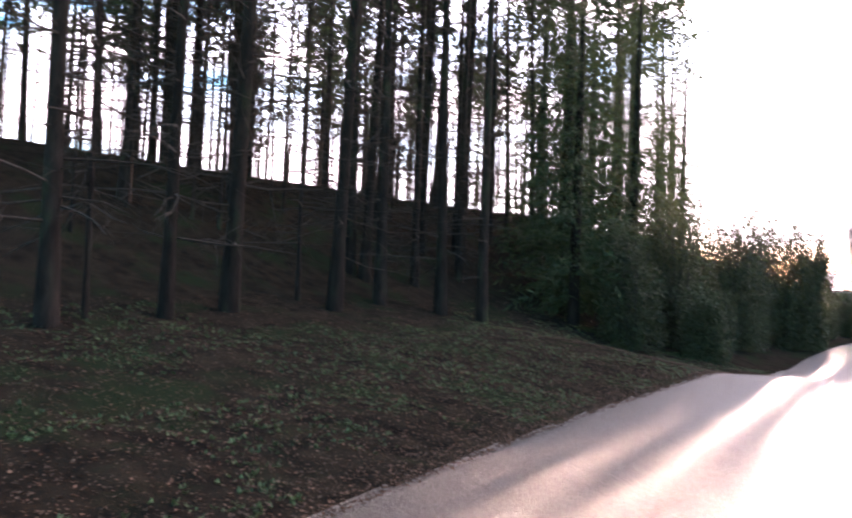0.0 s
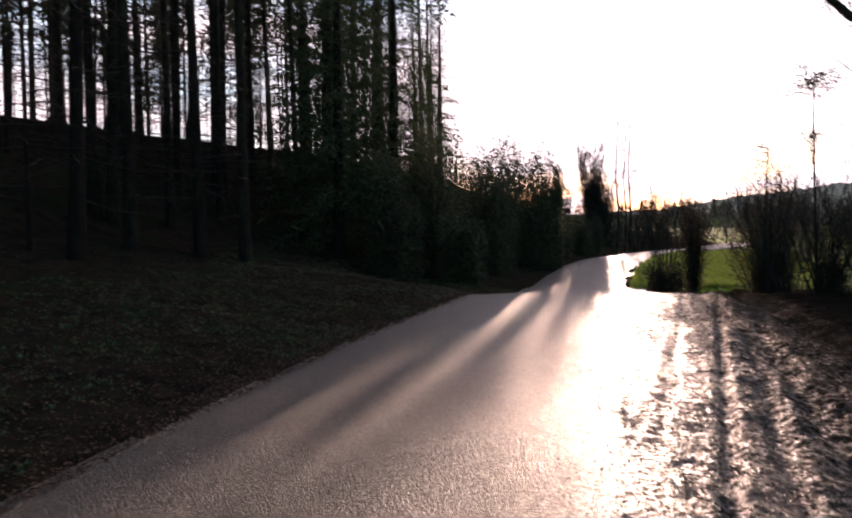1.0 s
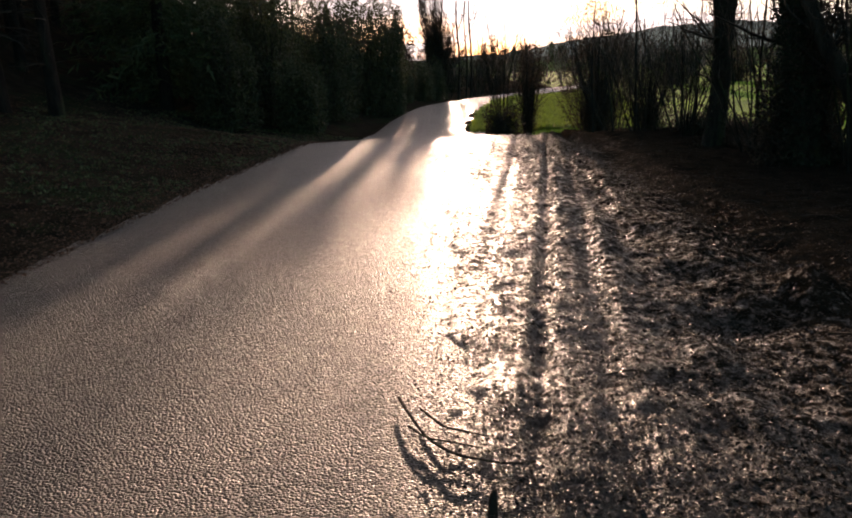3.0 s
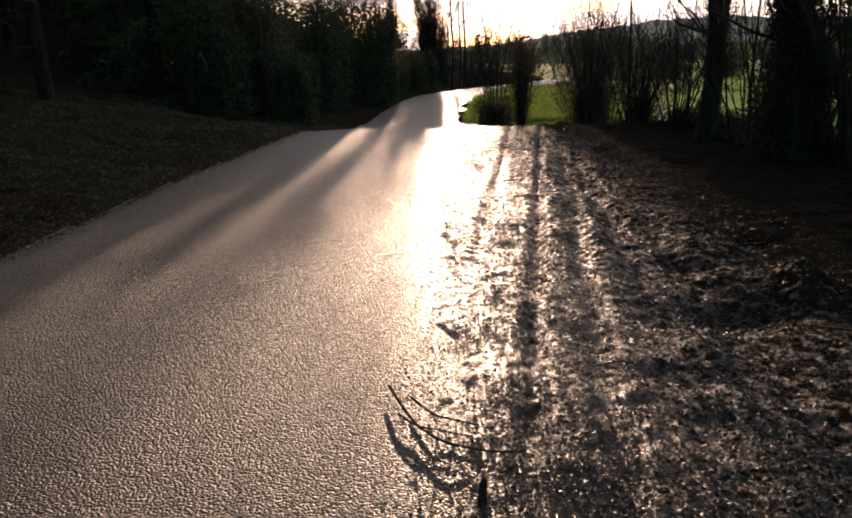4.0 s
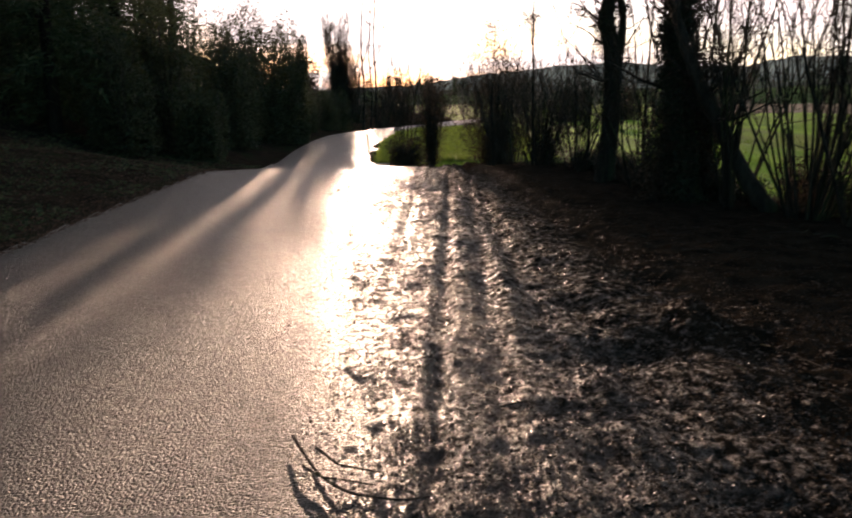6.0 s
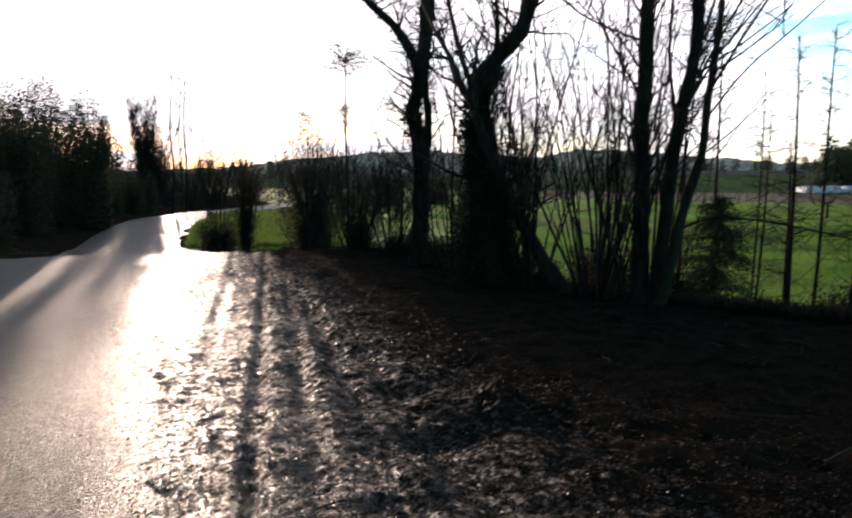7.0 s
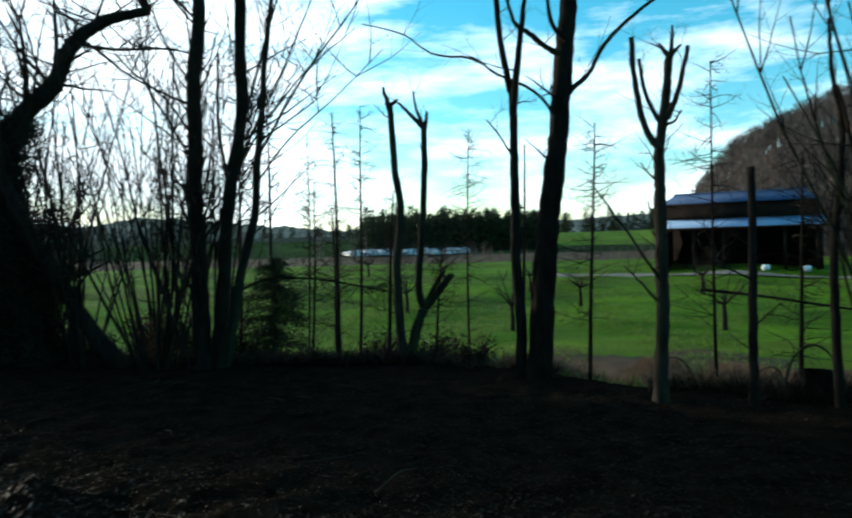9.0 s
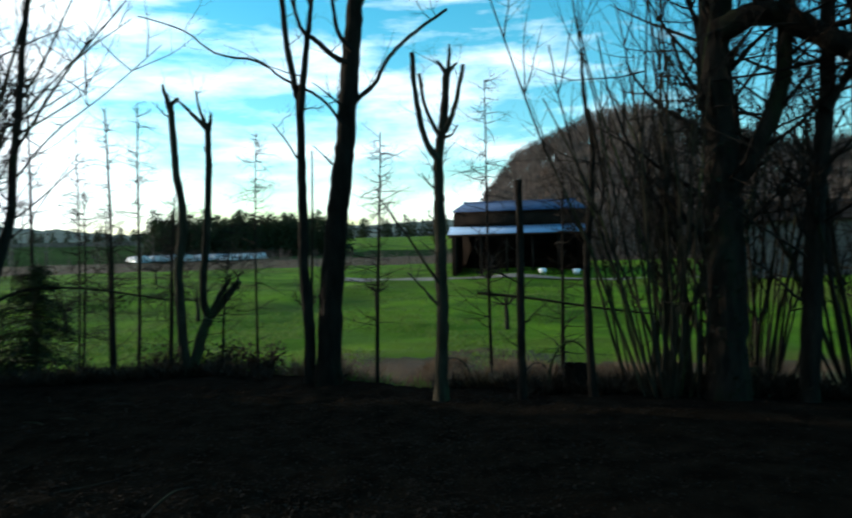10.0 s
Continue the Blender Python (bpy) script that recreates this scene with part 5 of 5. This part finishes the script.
def build_barn():
    """Open-fronted barn with a raised upper roof."""
    root = tagged(new("barn"), "long open-fronted barn with blue-grey roof", "barn")
    x0, x1, y0, y1, zg = 66.0, 78.0, 2.4, 15.2, float(land(70, 6)) - 0.1
    g = Geo()
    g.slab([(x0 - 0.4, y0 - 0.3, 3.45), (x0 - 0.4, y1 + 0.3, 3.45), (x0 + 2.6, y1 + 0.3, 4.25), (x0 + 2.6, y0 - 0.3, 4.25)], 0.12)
    lower = part("lower_roof", g, M_ROOFSHEEN, root, "sheet-metal lower roof with sky sheen painted pale")
    g = Geo()
    g.tube([(x0 - 0.46, y0 - 0.3, 3.3), (x0 - 0.46, y1 + 0.3, 3.3)], [0.09, 0.09], 8)
    part("gutter", g, M_BOARD, lower, "dark eaves gutter")
    g = Geo()
    g.slab([(x0 + 2.2, y0, 5.75), (x0 + 2.2, y1, 5.75), (x0 + 6.8, y1 - 0.8, 6.8), (x0 + 6.8, y0 + 0.8, 6.8)], 0.12)
    g.slab([(x0 + 6.8, y0 + 0.8, 6.8), (x0 + 6.8, y1 - 0.8, 6.8), (x1 + 0.4, y1, 5.4), (x1 + 0.4, y0, 5.4)], 0.12)
    upper = part("upper_roof", g, M_ROOF, root, "blue-grey upper roof")
    g = Geo()
    g.tube([(x0 + 6.8, y0 + 0.75, 6.82), (x0 + 6.8, y1 - 0.75, 6.82)], [0.12, 0.12], 8)
    part("ridge_cap", g, M_ROOF, upper)
    g = Geo()
    g.box((x0 + 2.6, y0, 4.1), (x0 + 2.8, y1 - 0.1, 5.7))
    part("clerestory", g, M_BOARD, root)
    g = Geo()
    g.box((x1 - 0.2, y0, zg - 0.5), (x1, y1, 5.3))
    part("back_wall", g, M_BOARD, root)
    for y in (y0, y1 - 0.2):
        g = Geo()
        g.box((x0 + 0.4, y, zg - 0.5), (x1 - 0.25, y + 0.2, 3.4))
        g.box((x0 + 2.9, y, 3.4), (x1 - 0.25, y + 0.2, 5.3))
        part("side_wall", g, M_BOARD, root)
    for k in range(6):
        y = y0 + 0.3 + (y1 - y0 - 0.8) * k / 5
        g = Geo()
        g.box((x0, y, zg - 0.5), (x0 + 0.25, y + 0.25, 3.42))
        part("post", g, M_BOARD, root)
    middle = Matrix.Translation((x0, (y0 + y1) / 2, 0))
    root.matrix_basis = middle @ Matrix.Rotation(radians(8), 4, "Z") @ middle.inverted()


build_barn()


def round_bale(x, y, seed):
    z = ground_z(x, y)
    g = Geo()
    g.tube([(x, y - 0.3, z + 0.26), (x, y - 0.24, z + 0.27), (x, y + 0.24, z + 0.27), (x, y + 0.3, z + 0.26)], [0.2, 0.27, 0.27, 0.2], 18)
    g.polys.append(list(range(17, -1, -1)))
    tagged(part("hay_bale", g, M_WHITE), "white plastic-wrapped round bale before the barn", "bale", "wrapped bales")


for i, (x, y) in enumerate(((64.6, 6.6), (64.6, 3.6))):
    round_bale(x, y, i)


def polytunnel(x, y, turn, length):
    root = tagged(new("polytunnel"), "long white polythene growing tunnel", "polytunnel", "polytunnels")
    root.matrix_basis = Matrix.LocRotScale((x, y, ground_z(x, y) - 0.1), Euler((0, 0, turn)), None)
    g = Geo()
    n = 14
    arc = [(math.cos(math.pi * k / n) * 1.25, e, math.sin(math.pi * k / n) * 1.35) for e in (-length / 2, length / 2) for k in range(n + 1)]
    g.add(arc, [(k, k + 1, k + n + 2, k + n + 1) for k in range(n)] + [tuple(range(n, -1, -1)), tuple(range(n + 1, 2 * n + 2))])
    part("cover", g, M_WHITE, root)
    h = Geo()
    for k in range(9):
        e = -length / 2 + length * k / 8
        h.tube([(math.cos(math.pi * j / 10) * 1.28, e, math.sin(math.pi * j / 10) * 1.38) for j in range(11)], [0.05] * 11, 4)
    part("frame", h, M_ROOF, root)


for i in range(9):
    az = 52.6 + 1.05 * i + 0.12 * (i % 3)
    x, y = polar(az, 158 + 3 * (i % 3))
    polytunnel(x, y, radians(-az + 8), 18 + 2 * (i % 2))


def build_shed():
    root = tagged(new("shed"), "grey rendered farm shed with low roof", "shed")
    x0, x1, y0, y1 = 60.0, 66.0, -22.0, -9.0
    zg = float(land(62, -12)) - 0.3
    g = Geo()
    g.box((x0, y0, zg), (x1, y1, 3.6))
    part("wall", g, M_WALLGREY, root, soft=False)
    g = Geo()
    g.slab([(x0 - 0.4, y0 - 0.3, 3.55), (x0 - 0.4, y1 + 0.3, 3.55), (63.0, y1 + 0.3, 5.2), (63.0, y0 - 0.3, 5.2)], 0.12)
    g.slab([(63.0, y0 - 0.3, 5.2), (63.0, y1 + 0.3, 5.2), (x1 + 0.4, y1 + 0.3, 3.55), (x1 + 0.4, y0 - 0.3, 3.55)], 0.12)
    part("roof", g, M_BOARD, root, soft=False)


build_shed()


def farm_track():
    ys = np.linspace(-30, 26, 60)[:, None]
    x = 59.5 + 0.0035 * (ys - 4) ** 2 + np.array([[0, 1.3, 2.6]])
    y = ys + 0 * x
    g = Geo()
    g.chunks.append(np.stack([x, y, land(x, y) + 0.1], -1).reshape(-1, 3))
    idx = np.arange(180).reshape(60, 3)
    g.quads.append(np.stack([idx[:-1, :-1], idx[:-1, 1:], idx[1:, 1:], idx[1:, :-1]], -1).reshape(-1, 4))
    tagged(part("track", g, M_TRACK), "pale gravel farm track across the meadow", "track", kind="structure")


farm_track()


# ---------------------------------------------------------------- litter, grass, sticks
def scatter_leaves(name, label, mat, count, where, seed, size=(0.013, 0.036), lift=0.006, steep=0.55):
    r = np.random.default_rng(seed)
    g = Geo()
    x, y = where(r, count)
    n = len(x)
    a = r.uniform(0, 6.28, n)
    along = np.stack([np.cos(a), np.sin(a), r.normal(0, steep * 0.6, n)], 1)
    across = np.cross(np.array([0, 0, 1.0]) + r.normal(0, steep * 0.4, (n, 3)), along)
    s = r.uniform(*size, n)
    g.blades(np.stack([x, y, land(x, y) + verge_relief(x, y) + lift * r.uniform(0.3, 2.5, n)], 1), along, across, s, s * r.uniform(0.25, 0.8, n), r.uniform(-0.4, 0.4, n))
    return tagged(part(name, g, mat, soft=False), label, "leaves", kind="stuff")


def on_verge(r, n):
    y = np.where(r.uniform(0, 1, n) < 0.75, 14 * r.uniform(0, 1, n) ** 2.2, -5.4 * r.uniform(0, 1, n) ** 1.6) + 1.2 + 0.7 * r.normal(size=n)
    x = road_right(y) - 0.5 + (8.9 - road_right(y)) * r.beta(1.1, 1.3, n)
    keep = (fractal(x * 1.6, y * 1.2, 77) > 0.1 + 0.33 * r.uniform(0, 1, n)) & (x > road_right(y) + 0.05 - 0.55 * r.uniform(0, 1, n) ** 3)
    keep &= r.uniform(0, 1, n) > 0.6 * smooth(3.0, 5.5, x)
    return x[keep], y[keep]


def on_bank(r, n):
    y = -2 + 26 * r.uniform(0, 1, n)
    x = road_left(y) + 0.12 - 8.5 * r.uniform(0, 1, n) ** 1.7
    return x, y


def wet_side(r, n):
    x, y = on_verge(r, n)
    keep = x < 1.2 + 0.5 * r.normal(size=len(x)) + 0.2 * y
    return x[keep], y[keep]


def hedge_side(r, n):
    x, y = on_verge(r, n)
    keep = x > 0.9 + 0.5 * r.normal(size=len(x)) + 0.2 * y
    return x[keep], y[keep]


scatter_leaves("verge_leaves", "wet trodden brown leaves on the verge", M_LEAF, 460000, wet_side, 301, (0.009, 0.027), steep=0.85)
scatter_leaves("hedge_leaves", "fallen leaves under the verge trees, painted darker for shade", M_SHADELEAF, 170000, hedge_side, 303, steep=0.8)
scatter_leaves("bank_leaves", "reddish brown fallen leaves over the bank", M_DRYLEAF, 60000, on_bank, 302, (0.018, 0.05), 0.012)


def low_plants(name, label, mat, count, where, seed, length, width):
    """Tufts of a few upright leaves each."""
    r = np.random.default_rng(seed)
    g = Geo()
    x, y = (np.repeat(v, 4) for v in where(r, count))
    n = len(x)
    a = r.uniform(0, 6.28, n)
    along = np.stack([np.cos(a) * 0.7, np.sin(a) * 0.7, r.uniform(0.3, 1.2, n)], 1)
    g.blades(np.stack([x, y, land(x, y) + verge_relief(x, y) - 0.01], 1), along, np.cross(along, (0, 0, 1.0)), length * r.uniform(0.4, 1.2, n), width * r.uniform(0.6, 1.2, n), 0.2)
    return tagged(part(name, g, mat, soft=False), label, "plants", kind="stuff")


def herbs_here(r, n):
    y = -1 + 26 * r.uniform(0, 1, n)
    x = road_left(y) - 0.25 - 7.5 * r.uniform(0, 1, n) ** 1.2
    keep = fractal(x * 0.6, y * 0.6, 88) > 0.45
    return x[keep], y[keep]


def edge_grass(r, n):
    y = r.uniform(-3, 5, n)
    x = edge_of_verge(y) + 0.1 + 13 * r.uniform(0, 1, n) ** 1.1
    keep = fractal(x * 0.8, y * 0.8, 95) > 0.42 + 0.1 * r.uniform(0, 1, n)
    return x[keep], y[keep]


def edge_green(r, n):
    y = r.uniform(2, 16, n)
    x = edge_of_verge(y) + 0.2 + 6 * r.uniform(0, 1, n)
    keep = fractal(x * 0.8, y * 0.8, 97) > 0.45
    return x[keep], y[keep]


low_plants("bank_undergrowth", "low green undergrowth on the bank", M_HERB, 11000, herbs_here, 311, 0.06, 0.026)
low_plants("dead_grass", "pale dead grass and bracken below the verge edge", M_STRAW, 26000, edge_grass, 312, 0.4, 0.02)
def edge_weeds(r, n):
    y = r.uniform(-3, 14, n)
    x = edge_of_verge(y) - 0.35 + 1.5 * r.uniform(0, 1, n)
    keep = fractal(x * 1.1, y * 1.1, 99) > 0.36 + 0.1 * r.uniform(0, 1, n)
    return x[keep], y[keep]


def meadow_spots(r, n):
    a, d = np.radians(r.uniform(28, 86, n)), 13 + 40 * r.uniform(0, 1, n) ** 1.4
    x, y = d * np.sin(a), d * np.cos(a)
    keep = (x - edge_of_verge(y) > 2) & (fractal(x * 0.22, y * 0.35, 101) > 0.4 + 0.12 * r.uniform(0, 1, n))
    return x[keep], y[keep]


def lane_grass(r, n):
    y = r.uniform(25.5, 46, n)
    x = road_right(y) + 0.3 + 7 * r.uniform(0, 1, n)
    return x, y


low_plants("lane_grass", "bright sunlit grass beside the bend of the lane", M_BLADE, 18000, lane_grass, 316, 0.3, 0.03)
low_plants("meadow_tufts", "clumps of longer grass in the meadow", M_BLADE, 22000, meadow_spots, 315, 0.22, 0.03)
low_plants("edge_weeds", "dark low weeds and bramble shoots along the verge edge", M_DEADLEAF, 9000, edge_weeds, 314, 0.26, 0.03)
low_plants("edge_grass", "green grass along the verge edge", M_BLADE, 6000, edge_green, 313, 0.22, 0.02)


def stick(pts, r0, name="stick", label="fallen wet stick lying on the verge"):
    g = Geo()
    c = curve_through([(x, y, ground_z(x, y) + h) for x, y, h in pts], 4)
    g.tube(c, np.linspace(r0, r0 * 0.4, len(c)), 6)
    return tagged(part(name, g, M_BARK), label, "stick", "sticks")


stick([(-0.02, 3.06, 0.03), (0.03, 2.86, 0.035), (0.1, 2.68, 0.02), (0.2, 2.53, 0.025), (0.29, 2.5, 0.014), (0.4, 2.44, 0.02), (0.53, 2.51, 0.014)], 0.008)
stick([(0.08, 2.95, 0.02), (0.17, 2.76, 0.03), (0.24, 2.73, 0.02), (0.36, 2.66, 0.02)], 0.006)
stick([(0.02, 2.78, 0.025), (0.1, 2.66, 0.03), (0.2, 2.63, 0.02), (0.32, 2.57, 0.02)], 0.005)
stick([(0.31, 2.16, -0.05), (0.31, 2.15, 0.05), (0.315, 2.14, 0.1)], 0.022, "peg", "short broken stub standing in the mud")
sr = np.random.default_rng(9)
for k in range(36):
    x, y = sr.uniform(0.6, 7.5), sr.uniform(2.0, 12)
    a, ln = sr.uniform(0, 6.28), sr.uniform(0.15, 0.6)
    stick([(x, y, 0.02), (x + ln * 0.5 * math.cos(a) + 0.03, y + ln * 0.5 * math.sin(a), 0.04), (x + ln * math.cos(a), y + ln * math.sin(a), 0.02)], sr.uniform(0.004, 0.009))
for k in range(6):
    a = radians(80 + 3.0 * k)
    x, y = 8.7 * math.sin(a), 8.7 * math.cos(a)
    b = sr.uniform(0, 6.28)
    ln = sr.uniform(0.3, 0.75)
    g = Geo()
    z = ground_z(x, y)
    c = curve_through([(x, y, z - 0.05), (x + 0.3 * ln * math.cos(b), y + 0.3 * ln * math.sin(b), z + 0.5 * ln), (x + 0.7 * ln * math.cos(b), y + 0.7 * ln * math.sin(b), z + 0.55 * ln), (x + ln * math.cos(b), y + ln * math.sin(b), z + 0.02)], 5)
    g.tube(c, np.linspace(0.012, 0.006, len(c)), 5)
    tagged(part("bramble", g, M_PALEBARK), "pale arching bramble stem at the verge edge", "bramble", "bramble stems")


def dead_stump(x, y, w, h):
    z = ground_z(x, y)
    g = Geo()
    g.tube([(x, y, z - 0.1), (x + 0.01, y, z + 0.08), (x, y + 0.01, z + 0.3), (x + 0.02, y, z + h * 0.93), (x + 0.02, y, z + h)], [w * 1.5, w * 1.1, w, w * 0.95, w * 0.55], 14, True, 0.9, 5)
    tagged(part("tree_stump", g, M_BARK), "low dark rotten tree stump among brambles", "stump")


def thin_bough(pts, r0, name, label, category, mat):
    g = Geo()
    c = curve_through(pts, 6)
    g.tube(c, np.linspace(r0, r0 * 0.5, len(c)), 6)
    tagged(part(name, g, mat), label, category)


dead_stump(8.25, 0.38, 0.12, 0.2)
zs = ground_z(8.15, 0.4)
thin_bough([(8.15, 0.66, zs - 0.05), (8.14, 0.6, zs + 0.35), (8.14, 0.42, zs + 0.56), (8.13, 0.22, zs + 0.42), (8.12, 0.14, zs - 0.05)], 0.014, "bramble", "pale bramble stem arched over a stump", "bramble", M_PALEBARK)
thin_bough([(8.85, 1.55, 1.06), (8.7, 0.9, 1.0), (8.45, 0.1, 0.9), (8.3, -0.5, 0.84)], 0.02, "fallen_bough", "thin dark bough hung up across saplings", "branch", M_BARK)


def snagged_bough(pts, r0, seed):
    """A dead bough hung up across saplings, with its drooping twigs."""
    r = np.random.default_rng(seed)
    c = curve_through(pts, 6)
    root = tagged(new("fallen_bough"), "dead bough with drooping twigs hung across saplings", "branch")
    root.location = c[0]
    c = c - c[0]
    g = Geo()
    g.tube(c, np.linspace(r0, r0 * 0.45, len(c)), 6, True, 0.2, seed)
    part("limb", g, M_BARK, root)
    tw = Geo()
    for k in range(2, len(c) - 1):
        for _ in range(2):
            grow(tw, c[k], (r.normal(0, 0.6), r.normal(0, 0.6), r.uniform(-1.0, 0.5)), r.uniform(0.25, 0.7), r0 * 0.35, r, 1, 4, -0.1, 0.2, 3, 0.8, 0.5, 4)
    part("crown", tw, M_TWIG, root, kind="stuff")


snagged_bough([(8.2, 8.35, 1.0), (8.45, 7.95, 1.2), (8.8, 7.4, 1.2), (9.0, 6.7, 1.1), (9.2, 5.9, 0.95)], 0.024, 71)
